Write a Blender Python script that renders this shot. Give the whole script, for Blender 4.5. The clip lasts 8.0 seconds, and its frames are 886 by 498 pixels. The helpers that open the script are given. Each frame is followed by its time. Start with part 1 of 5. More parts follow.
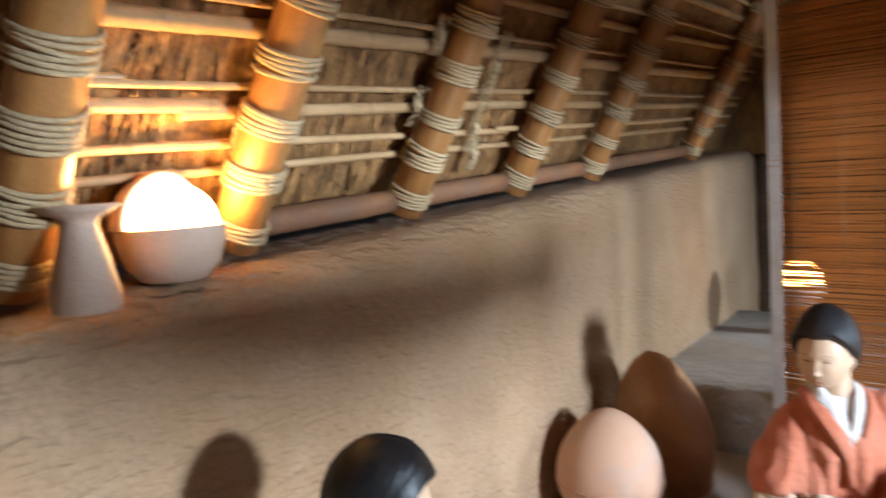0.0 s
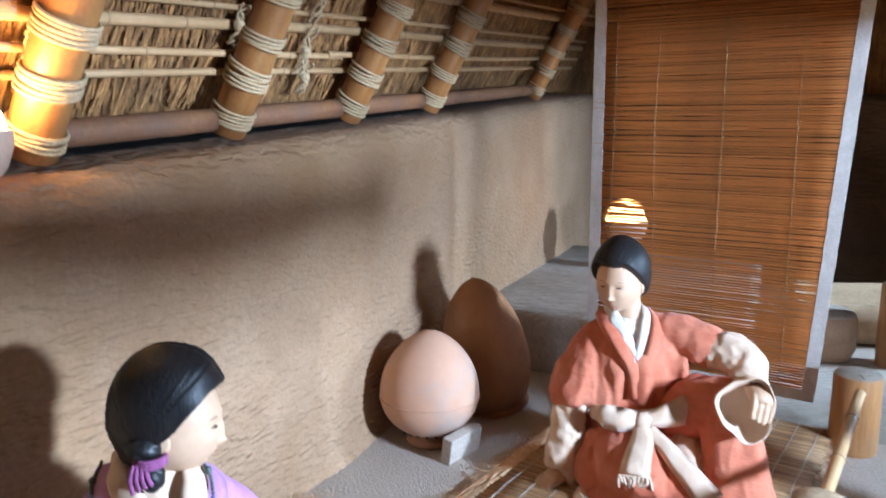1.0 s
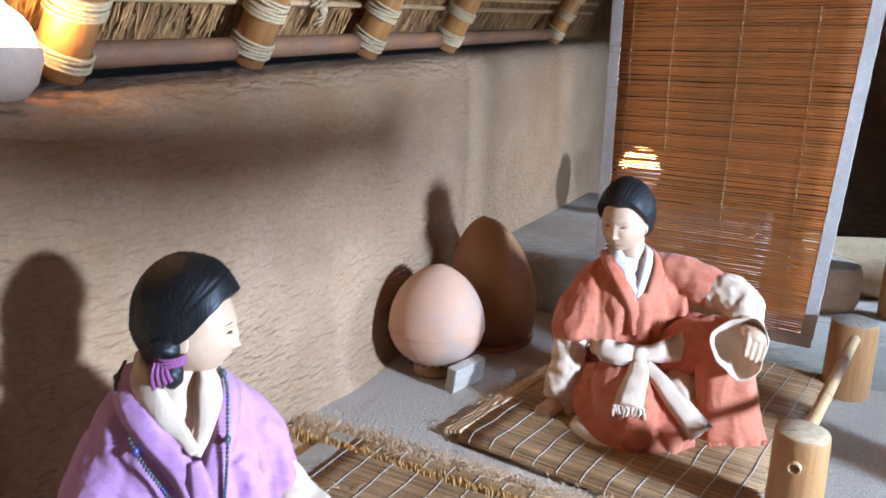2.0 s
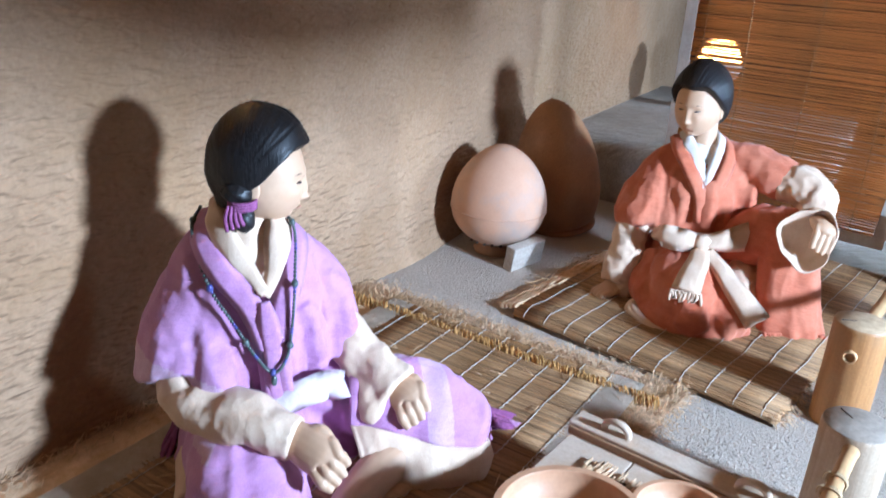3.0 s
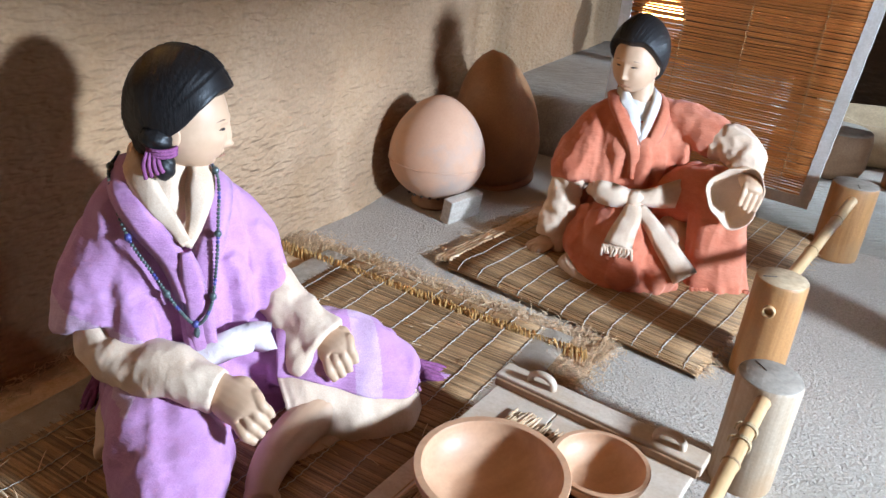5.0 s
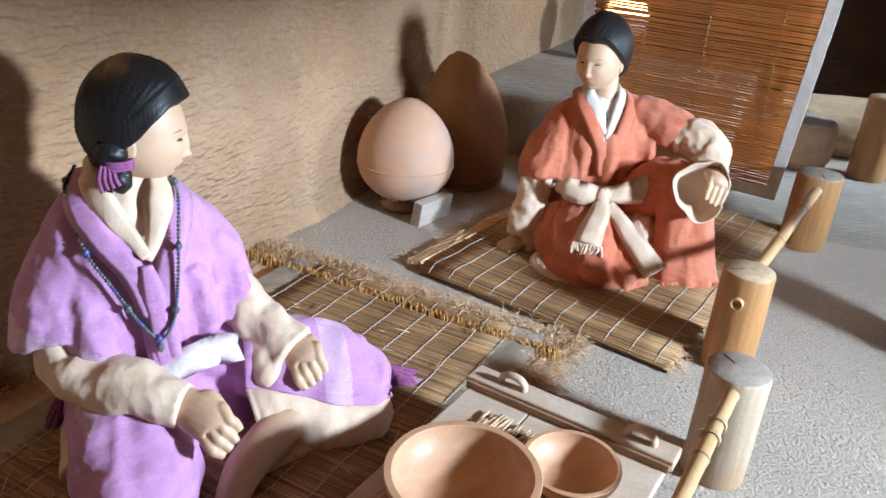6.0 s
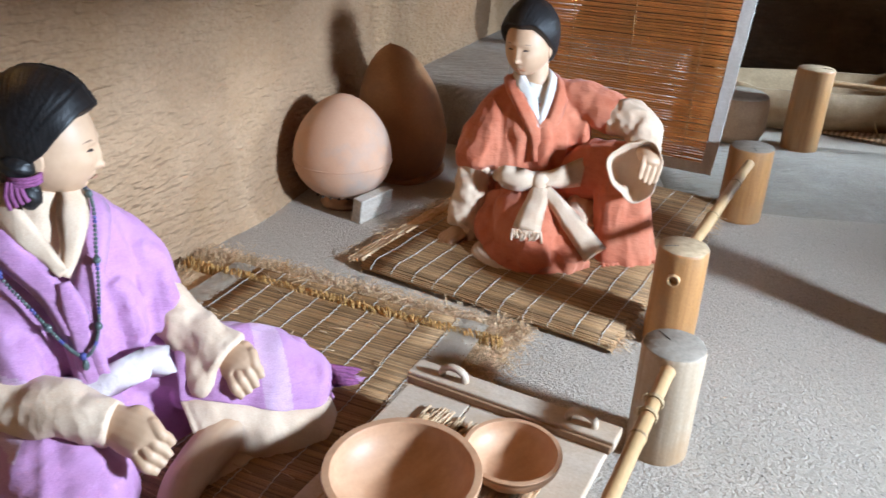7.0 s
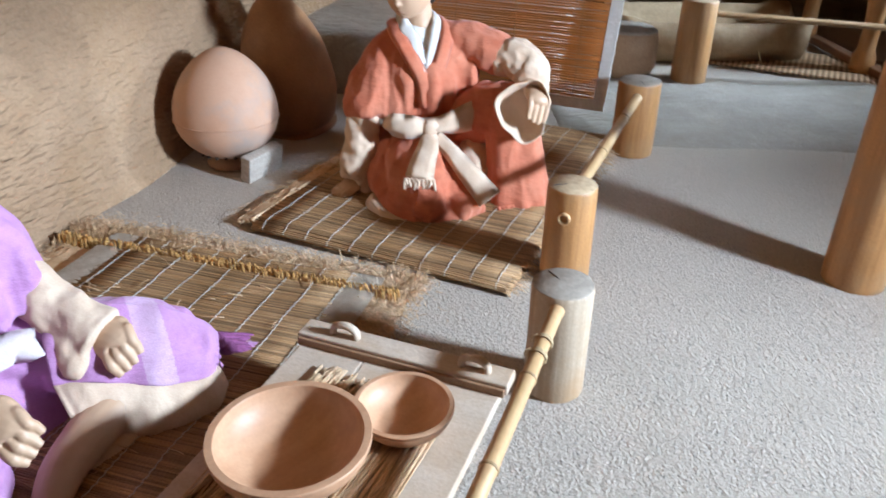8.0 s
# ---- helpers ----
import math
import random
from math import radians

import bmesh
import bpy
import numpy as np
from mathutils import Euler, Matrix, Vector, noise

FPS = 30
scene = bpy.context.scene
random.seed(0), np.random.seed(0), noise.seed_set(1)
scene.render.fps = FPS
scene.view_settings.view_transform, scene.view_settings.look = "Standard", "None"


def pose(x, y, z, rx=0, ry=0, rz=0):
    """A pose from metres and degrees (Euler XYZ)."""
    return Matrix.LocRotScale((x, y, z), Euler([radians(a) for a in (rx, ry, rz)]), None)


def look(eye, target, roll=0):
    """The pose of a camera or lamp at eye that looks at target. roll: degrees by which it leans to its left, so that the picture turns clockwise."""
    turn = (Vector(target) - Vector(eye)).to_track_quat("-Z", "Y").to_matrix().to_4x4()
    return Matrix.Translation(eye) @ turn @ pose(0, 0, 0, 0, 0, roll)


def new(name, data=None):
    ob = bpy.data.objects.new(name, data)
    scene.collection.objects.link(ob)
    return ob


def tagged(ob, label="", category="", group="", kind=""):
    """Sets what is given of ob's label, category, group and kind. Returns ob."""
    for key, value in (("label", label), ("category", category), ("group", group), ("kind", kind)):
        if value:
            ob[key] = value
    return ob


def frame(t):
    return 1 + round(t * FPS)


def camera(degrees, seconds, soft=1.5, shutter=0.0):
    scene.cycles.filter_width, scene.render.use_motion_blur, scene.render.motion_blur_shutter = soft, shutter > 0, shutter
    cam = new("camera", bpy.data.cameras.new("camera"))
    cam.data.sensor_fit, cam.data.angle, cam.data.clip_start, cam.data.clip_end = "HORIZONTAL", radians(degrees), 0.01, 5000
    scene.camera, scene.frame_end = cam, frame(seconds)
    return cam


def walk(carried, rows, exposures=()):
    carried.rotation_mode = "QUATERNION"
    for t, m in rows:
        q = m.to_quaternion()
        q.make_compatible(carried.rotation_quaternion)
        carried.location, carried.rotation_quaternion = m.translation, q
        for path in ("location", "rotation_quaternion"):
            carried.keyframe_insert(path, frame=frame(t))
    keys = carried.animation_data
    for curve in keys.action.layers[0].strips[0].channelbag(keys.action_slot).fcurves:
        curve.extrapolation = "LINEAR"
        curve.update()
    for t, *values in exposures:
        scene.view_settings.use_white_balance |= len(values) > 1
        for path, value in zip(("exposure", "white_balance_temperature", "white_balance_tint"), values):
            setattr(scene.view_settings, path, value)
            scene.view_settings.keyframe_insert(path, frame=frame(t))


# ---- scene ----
cam = camera(60.6, 8.0, shutter=0.5)
PATH = [
    (0, (0.033, 0.013, 1.345), (-0.125, 1.998, 1.163), -3.6),
    (0.5, (0.101, -0.016, 1.327), (0.224, 1.961, 1.051), -2.4),
    (1, (0.189, -0.065, 1.317), (0.361, 1.894, 0.953), -0.5),
    (1.2, (0.209, -0.081, 1.305), (0.392, 1.869, 0.899), -0.2),
    (2.3, (0.206, -0.179, 1.26), (0.287, 1.741, 0.708), 1.9),
    (2.5, (0.201, -0.189, 1.24), (0.246, 1.714, 0.626), 2.3),
    (3, (0.205, -0.199, 1.21), (0.177, 1.653, 0.457), 2.8),
    (3.5, (0.212, -0.2, 1.199), (0.184, 1.613, 0.356), 3.8),
    (4, (0.237, -0.199, 1.196), (0.243, 1.601, 0.325), 4.1),
    (4.5, (0.243, -0.187, 1.199), (0.31, 1.599, 0.303), 4.5),
    (5, (0.243, -0.184, 1.206), (0.364, 1.618, 0.348), 5.5),
    (6.5, (0.301, -0.169, 1.21), (0.519, 1.627, 0.358), 3.1),
    (7, (0.337, -0.164, 1.21), (0.62, 1.617, 0.345), 2.1),
    (7.5, (0.392, -0.151, 1.197), (0.781, 1.596, 0.305), 1.9),
    (8, (0.425, -0.138, 1.192), (0.905, 1.541, 0.217), 1.1),
]
walk(cam, [(t, look(eye, target, roll)) for t, eye, target, roll in PATH],
     [(0, 0.0, 6450, 10), (0.5, 0.08, 5950, 10), (1.2, 0.12, 5500, 10), (3, 0.08, 5450, 10), (4.5, 0.0, 5900, 10), (6.5, -0.12, 6250, 10), (8, -0.16, 6100, 10)])

# ---- world and light ----
world = bpy.data.worlds.new("world")
scene.world = world
world.use_nodes = True
sky = world.node_tree.nodes.new("ShaderNodeTexSky")
sky.sky_type, sky.sun_disc, sky.sun_elevation, sky.sun_rotation = "NISHITA", False, radians(35), radians(120)
world.node_tree.links.new(sky.outputs[0], world.node_tree.nodes["Background"].inputs[0])
world.node_tree.nodes["Background"].inputs[1].default_value = 0.01

# plan: the left wall starts at A and runs along U; N points from it into the room
A, U, N, Z = Vector((-0.743, 1.298, 0)), Vector((0.503, 0.864, 0)), Vector((0.864, -0.503, 0)), Vector((0, 0, 1))


def plan(s, d, z=0.0):
    """s metres along the left wall, d metres out from it into the room."""
    return A + U * s + N * d + Z * z


WALL_ANGLE = math.atan2(0.864, 0.503)


def area_lamp(name, at, aim, w, h, watts, colour, spread=180):
    data = bpy.data.lights.new(name, "AREA")
    data.shape, data.size, data.size_y, data.energy, data.color = "RECTANGLE", w, h, watts, colour
    data.spread = radians(spread)
    ob = new(name, data)
    ob.matrix_world = look(at, aim)
    return tagged(ob, "area lamp in an unseen opening, standing in for daylight", "daylight", kind="structure")


WIN_S, WIN_Z, ROOM_D = 0.61, 1.42, 4.03
area_lamp("window_daylight", plan(WIN_S, ROOM_D + 0.29, WIN_Z), plan(WIN_S + 0.6, 0, 1.4), 0.34, 0.34, 490, (0.655, 0.82, 1.01))

# fill lamp added to brighten the far side; its opening is unseen
area_lamp("far_fill_daylight", plan(4.0, ROOM_D + 0.29, WIN_Z), plan(3.4, 1.4, 0.1), 0.34, 0.34, 62, (0.64, 0.82, 1.0), 80)


# ---- materials ----
def mat(name, base, other=None, scale=(8, 8, 8), rough=0.8, bump=0.0, fine=60, metal=0.0, stain=None, stain_scale=1.5,
        vary=0.0, sheen=0.0, coat=0.0, fine_mix=0.35, bump_scale=1.0, wave=None, subsurface=0.0, wave_detail=2.0, island=0.0):
    """Grain (stretched noise between two colours), stains at a larger scale, fine relief."""
    m = bpy.data.materials.new(name)
    m.use_nodes = True
    nt = m.node_tree
    b = nt.nodes["Principled BSDF"]
    L = nt.links.new

    def node(kind, **kw):
        n = nt.nodes.new(kind)
        for k, v in kw.items():
            n.inputs[k].default_value = v
        return n
    co = nt.nodes.new("ShaderNodeTexCoord")
    mp = node("ShaderNodeMapping", Scale=scale)
    L(co.outputs["Object"], mp.inputs["Vector"])
    n1 = node("ShaderNodeTexNoise", Scale=1.0, Detail=5.0, Roughness=0.6)
    L(mp.outputs[0], n1.inputs["Vector"])
    ramp = nt.nodes.new("ShaderNodeValToRGB")
    other = other or tuple(c * 0.7 for c in base)
    ramp.color_ramp.elements[0].position, ramp.color_ramp.elements[1].position = 0.32, 0.68
    ramp.color_ramp.elements[0].color, ramp.color_ramp.elements[1].color = (*other, 1), (*base, 1)
    L(n1.outputs[0], ramp.inputs[0])
    col = ramp.outputs[0]
    n2 = node("ShaderNodeTexNoise", Scale=fine, Detail=3.0)
    L(co.outputs["Object"], n2.inputs["Vector"])
    mx = nt.nodes.new("ShaderNodeMixRGB")
    mx.blend_type = "OVERLAY"
    mx.inputs[0].default_value = fine_mix
    L(col, mx.inputs[1]), L(n2.outputs[0], mx.inputs[2])
    col = mx.outputs[0]
    if stain:
        n3 = node("ShaderNodeTexNoise", Scale=stain_scale, Detail=6.0, Roughness=0.65)
        L(co.outputs["Object"], n3.inputs["Vector"])
        r3 = nt.nodes.new("ShaderNodeValToRGB")
        r3.color_ramp.elements[0].position, r3.color_ramp.elements[1].position = 0.45, 0.7
        L(n3.outputs[0], r3.inputs[0])
        m3 = nt.nodes.new("ShaderNodeMixRGB")
        m3.inputs[2].default_value = (*stain, 1)
        L(r3.outputs[0], m3.inputs[0]), L(col, m3.inputs[1])
        col = m3.outputs[0]
    if vary:
        info = nt.nodes.new("ShaderNodeObjectInfo")
        mr = node("ShaderNodeMapRange", **{"To Min": 1 - vary, "To Max": 1 + vary})
        L(info.outputs["Random"], mr.inputs["Value"])
        hs = nt.nodes.new("ShaderNodeHueSaturation")
        L(mr.outputs[0], hs.inputs["Value"]), L(col, hs.inputs["Color"])
        col = hs.outputs[0]
    if island:
        geo = nt.nodes.new("ShaderNodeNewGeometry")
        mi = node("ShaderNodeMapRange", **{"To Min": 1 - island, "To Max": 1 + island})
        L(geo.outputs["Random Per Island"], mi.inputs["Value"])
        hi = nt.nodes.new("ShaderNodeHueSaturation")
        L(mi.outputs[0], hi.inputs["Value"]), L(col, hi.inputs["Color"])
        col = hi.outputs[0]
    L(col, b.inputs["Base Color"])
    b.inputs["Roughness"].default_value, b.inputs["Metallic"].default_value = rough, metal
    b.inputs["Sheen Weight"].default_value, b.inputs["Coat Weight"].default_value = sheen, coat
    if subsurface:
        b.inputs["Subsurface Weight"].default_value, b.inputs["Subsurface Scale"].default_value = subsurface, 0.01
    if bump:
        bp = node("ShaderNodeBump", Strength=min(bump, 1.0), Distance=0.004 * bump_scale)
        add = node("ShaderNodeMath")
        add.operation = "ADD"
        L(n1.outputs[0], add.inputs[0])
        if wave:
            mw = node("ShaderNodeMapping", Scale=wave)
            L(co.outputs["Object"], mw.inputs["Vector"])
            nw = node("ShaderNodeTexNoise", Scale=1.0, Detail=wave_detail, Distortion=0.35)
            L(mw.outputs[0], nw.inputs["Vector"])
            L(nw.outputs[0], add.inputs[1])
        else:
            L(n2.outputs[0], add.inputs[1])
        L(add.outputs[0], bp.inputs["Height"]), L(bp.outputs[0], b.inputs["Normal"])
    return m


def glow(name, colour, strength):
    m = bpy.data.materials.new(name)
    m.use_nodes = True
    b = m.node_tree.nodes["Principled BSDF"]
    b.inputs["Base Color"].default_value = (0.8, 0.75, 0.65, 1)
    b.inputs["Emission Color"].default_value, b.inputs["Emission Strength"].default_value = (*colour, 1), strength
    return m


M_WALL = mat("earth_plaster", (0.415, 0.263, 0.154), (0.35, 0.21, 0.115), (2.5, 2.5, 3), 0.95, 0.9, 90, stain=(0.335, 0.19, 0.088), stain_scale=1.3, fine_mix=0.25, bump_scale=7.0, wave=(20, 20, 60), wave_detail=1.0)
# shade put into the colour: darker copy of the plaster, cuts bounced light
M_WALL_DARK = mat("shaded_earth_plaster", (0.10, 0.06, 0.033), (0.07, 0.04, 0.022), (2.5, 2.5, 3), 0.95, 0.9, 90, stain=(0.17, 0.11, 0.065), stain_scale=1.3, fine_mix=0.25, bump_scale=6.0, wave=(10, 10, 36), wave_detail=0.4)
M_FLOOR = mat("gritty_floor", (0.58, 0.488, 0.397), (0.40, 0.33, 0.262), (130, 130, 130), 0.95, 1.0, 420, stain=(0.47, 0.395, 0.315), stain_scale=1.4, fine_mix=0.85, bump_scale=1.8, wave=(70, 70, 70), wave_detail=6.0)
M_EARTH = mat("trodden_earth", (0.44, 0.385, 0.325), (0.37, 0.315, 0.26), (5, 5, 5), 0.95, 0.9, 120, stain=(0.31, 0.26, 0.20), stain_scale=1.6, fine_mix=0.45, bump_scale=6.0, wave=(10, 34, 12), wave_detail=2.0)
M_POST = mat("peeled_log", (0.50, 0.245, 0.088), (0.31, 0.135, 0.042), (30, 30, 2.4), 0.5, 0.15, 140, stain=(0.36, 0.20, 0.09), stain_scale=6, vary=0.08, fine_mix=0.2)
M_POST_GREY = mat("weathered_log", (0.52, 0.40, 0.285), (0.36, 0.25, 0.155), (62, 62, 1.8), 0.65, 0.15, 140, stain=(0.40, 0.235, 0.115), stain_scale=4, fine_mix=0.2)
M_ENDGRAIN = mat("end_grain", (0.33, 0.27, 0.21), (0.24, 0.19, 0.145), (60, 60, 60), 0.8, 0.5, 25, stain=(0.40, 0.33, 0.26), stain_scale=14)
M_ENDPALE = mat("pale_end_grain", (0.50, 0.36, 0.22), (0.40, 0.27, 0.15), (50, 50, 50), 0.75, 0.4, 25)
M_RAFTER = mat("rafter_log", (0.43, 0.20, 0.058), (0.29, 0.115, 0.03), (18, 18, 1.6), 0.45, 0.4, 90, stain=(0.24, 0.09, 0.03), stain_scale=2.5, vary=0.2, fine_mix=0.2, coat=0.15)
M_SILL = mat("sill_log", (0.28, 0.125, 0.05), (0.18, 0.07, 0.03), (3, 20, 20), 0.7, 0.4, 70, stain=(0.20, 0.10, 0.055), stain_scale=5, vary=0.15)
M_ROPE = mat("straw_rope", (0.54, 0.39, 0.22), (0.36, 0.24, 0.12), (120, 120, 120), 0.9, 0.8, 300, vary=0.1, bump_scale=0.6)
M_CORD = mat("white_cord", (0.64, 0.58, 0.49), (0.48, 0.42, 0.33), (150, 150, 150), 0.9, 0.4, 300)
M_BAMBOO = mat("dry_bamboo", (0.56, 0.355, 0.18), (0.40, 0.225, 0.10), (3, 40, 40), 0.42, 0.15, 60, stain=(0.40, 0.25, 0.11), stain_scale=5, vary=0.15, fine_mix=0.15)
M_NODE = mat("bamboo_node", (0.40, 0.26, 0.12), (0.25, 0.14, 0.06), (30, 30, 30), 0.6, 0.2)
M_THATCH = mat("thatch", (0.40, 0.195, 0.055), (0.17, 0.07, 0.018), (45, 45, 7), 0.9, 0.9, 160, stain=(0.10, 0.05, 0.022), stain_scale=3, fine_mix=0.5, bump_scale=2.5)
M_STRAW = mat("reed_straw", (0.45, 0.27, 0.13), (0.27, 0.145, 0.06), (6, 6, 6), 0.7, 0.2, 220, stain=(0.27, 0.14, 0.052), stain_scale=3.5, fine_mix=0.35, island=0.42)
M_STRAW_PALE = mat("pale_straw", (0.78, 0.55, 0.35), (0.58, 0.37, 0.20), (30, 30, 30), 0.8, 0.2, 200, stain=(0.52, 0.31, 0.14), stain_scale=5, island=0.3)
M_CLAY = mat("terracotta", (0.58, 0.34, 0.22), (0.51, 0.27, 0.16), (5, 5, 5), 0.7, 0.12, 130, stain=(0.36, 0.29, 0.245), stain_scale=3.6, fine_mix=0.07)
M_CLAY_DARK = mat("dark_terracotta", (0.43, 0.22, 0.10), (0.35, 0.165, 0.072), (5, 5, 5), 0.7, 0.35, 130, stain=(0.20, 0.10, 0.06), stain_scale=2.2, fine_mix=0.2)
M_CLAY_PALE = mat("pale_clay", (0.58, 0.42, 0.32), (0.52, 0.35, 0.25), (6, 6, 6), 0.7, 0.3, 120, fine_mix=0.15)
M_GLOW = glow("lit_globe", (1.0, 0.60, 0.20), 98)
M_GLOW_DIM = glow("dim_lit_globe", (1.0, 0.53, 0.14), 26)
M_SLAT = mat("blind_reed", (0.50, 0.21, 0.055), (0.31, 0.11, 0.026), (2, 40, 40), 0.8, 0.2, 120, stain=(0.20, 0.085, 0.03), stain_scale=3, vary=0.35, fine_mix=0.25)
# thin reeds let some light through
nt = M_SLAT.node_tree
thin = nt.nodes.new("ShaderNodeBsdfTranslucent")
thin.inputs["Color"].default_value = (0.88, 0.50, 0.20, 1)
both = nt.nodes.new("ShaderNodeMixShader")
both.inputs[0].default_value = 0.5
nt.links.new(nt.nodes["Principled BSDF"].outputs[0], both.inputs[1])
nt.links.new(thin.outputs[0], both.inputs[2])
nt.links.new(both.outputs[0], nt.nodes["Material Output"].inputs["Surface"])
M_TWINE = mat("blind_twine", (0.48, 0.30, 0.12), (0.36, 0.20, 0.075), (60, 60, 60), 0.85, 0.2)
M_TAPE = mat("blind_cloth_edge", (0.74, 0.69, 0.63), (0.56, 0.50, 0.44), (12, 12, 3), 0.85, 0.5, 120, stain=(0.50, 0.46, 0.40), stain_scale=6)
M_CLOTHEDGE = mat("mat_cloth_edge", (0.74, 0.64, 0.52), (0.60, 0.49, 0.37), (30, 30, 30), 0.9, 0.5, 260, stain=(0.58, 0.45, 0.32), stain_scale=9)
M_BOARD = mat("planed_board", (0.60, 0.48, 0.37), (0.52, 0.40, 0.295), (3.0, 26, 12), 0.6, 0.25, 120, stain=(0.46, 0.31, 0.19), stain_scale=4, fine_mix=0.2)
M_BOARD_BROWN = mat("brown_board", (0.36, 0.21, 0.115), (0.28, 0.15, 0.075), (3.0, 26, 12), 0.6, 0.25, 120)
M_BOWL = mat("turned_bowl_wood", (0.58, 0.325, 0.185), (0.47, 0.245, 0.13), (4, 22, 22), 0.5, 0.12, 120, fine_mix=0.12, coat=0.08)
M_TROUGH = mat("trough_wood", (0.52, 0.37, 0.22), (0.42, 0.285, 0.16), (3.0, 26, 12), 0.7, 0.25, 120, stain=(0.25, 0.15, 0.07), stain_scale=3)
M_BLOCK = mat("grey_block", (0.47, 0.40, 0.33), (0.38, 0.31, 0.25), (4, 30, 30), 0.8, 0.4, 120)
M_PURPLE = mat("mauve_hemp", (0.50, 0.245, 0.435), (0.43, 0.19, 0.365), (14, 14, 40), 0.85, 0.8, 380, sheen=0.15, fine_mix=0.3, stain=(0.51, 0.26, 0.45), stain_scale=5, wave=(15, 15, 4), bump_scale=2.0)
M_PURPLE_PALE = mat("pale_mauve_hemp", (0.58, 0.37, 0.50), (0.52, 0.31, 0.44), (14, 14, 40), 0.85, 0.8, 380, sheen=0.15, wave=(15, 15, 4), bump_scale=2.0)
M_PURPLE_DARK = mat("plum_fringe", (0.30, 0.09, 0.22), (0.20, 0.05, 0.14), (90, 90, 30), 0.9, 0.5, 300)
M_CORAL = mat("coral_hemp", (0.58, 0.165, 0.082), (0.49, 0.125, 0.06), (14, 14, 36), 0.85, 0.8, 380, sheen=0.15, fine_mix=0.3, stain=(0.60, 0.22, 0.125), stain_scale=5, wave=(15, 15, 4), bump_scale=2.0)
M_CREAM = mat("cream_hemp", (0.71, 0.53, 0.385), (0.63, 0.44, 0.30), (12, 12, 12), 0.88, 0.9, 380, sheen=0.1, fine_mix=0.25, wave=(24, 24, 9), bump_scale=1.1)
M_WHITE = mat("white_ramie", (0.74, 0.70, 0.65), (0.66, 0.61, 0.55), (12, 12, 12), 0.88, 0.8, 380, fine_mix=0.2, wave=(30, 30, 12), bump_scale=1.6)
M_SKIN = mat("painted_skin", (0.60, 0.385, 0.245), (0.55, 0.345, 0.21), (9, 9, 9), 0.5, 0.1, 60, fine_mix=0.08, subsurface=0.0)
M_SASH = mat("striped_ramie_sash", (0.64, 0.55, 0.54), (0.55, 0.45, 0.46), (12, 12, 12), 0.88, 0.8, 380, fine_mix=0.2, wave=(30, 30, 12), bump_scale=1.6)
M_LIP = mat("painted_lip", (0.45, 0.20, 0.14), (0.42, 0.18, 0.12), rough=0.5)
M_EYE = mat("painted_eye", (0.05, 0.035, 0.03), (0.03, 0.02, 0.02), rough=0.3)
M_HAIR = mat("black_hair", (0.016, 0.014, 0.014), (0.007, 0.006, 0.006), (190, 190, 16), 0.43, 0.5, 300, bump_scale=0.3, wave=(300, 300, 20))
M_HAIR.node_tree.nodes["Principled BSDF"].inputs["Specular IOR Level"].default_value = 0.35
M_BEAD = mat("jade_bead", (0.12, 0.155, 0.14), (0.045, 0.055, 0.06), (90, 90, 90), 0.3)
M_BEAD_BLUE = mat("blue_bead", (0.09, 0.09, 0.26), (0.05, 0.05, 0.2), (90, 90, 90), 0.3)
M_IRON = mat("dark_wood", (0.07, 0.04, 0.025), (0.04, 0.022, 0.014), (4, 30, 30), 0.7, 0.3)


# ---- shape helpers ----
def part(name, bm, material, parent=None, label="", smooth=True, m=None):
    """One mesh object out of a bmesh, under its thing."""
    me = bpy.data.meshes.new(name)
    bmesh.ops.recalc_face_normals(bm, faces=bm.faces)
    for f in bm.faces:
        f.smooth = smooth
    bm.to_mesh(me)
    bm.free()
    for k in (material if isinstance(material, (list, tuple)) else [material]):
        me.materials.append(k)
    ob = new(name, me)
    if m is not None:
        ob.matrix_basis = m
    if parent is not None:
        ob.parent = parent
    if label:
        ob["label"] = label
    return ob


def shared(name, me, parent, m, label=""):
    """A further piece on a mesh that another piece has already."""
    ob = new(name, me)
    ob.matrix_basis = m
    ob.parent = parent
    if label:
        ob["label"] = label
    return ob


def thing(name, m, label, category, group="", kind=""):
    ob = new(name)
    ob.matrix_basis = m
    ob.empty_display_size = 0.1
    return tagged(ob, label, category, group, kind)


def box(bm, size, at=(0, 0, 0), bevel=0.004, turn=None, mi=0, seg=2):
    out = bmesh.ops.create_cube(bm, size=1.0)
    vs = out["verts"]
    bmesh.ops.scale(bm, vec=size, verts=vs)
    if bevel:
        es = list({e for v in vs for e in v.link_edges})
        got = bmesh.ops.bevel(bm, geom=es, offset=bevel, segments=seg, affect="EDGES", profile=0.5)
        vs = list({v for f in got["faces"] for v in f.verts} | {v for v in vs if v.is_valid})
    if turn is not None:
        bmesh.ops.transform(bm, matrix=turn, verts=vs)
    bmesh.ops.translate(bm, vec=at, verts=vs)
    for f in {f for v in vs for f in v.link_faces}:
        f.material_index = mi
    return vs


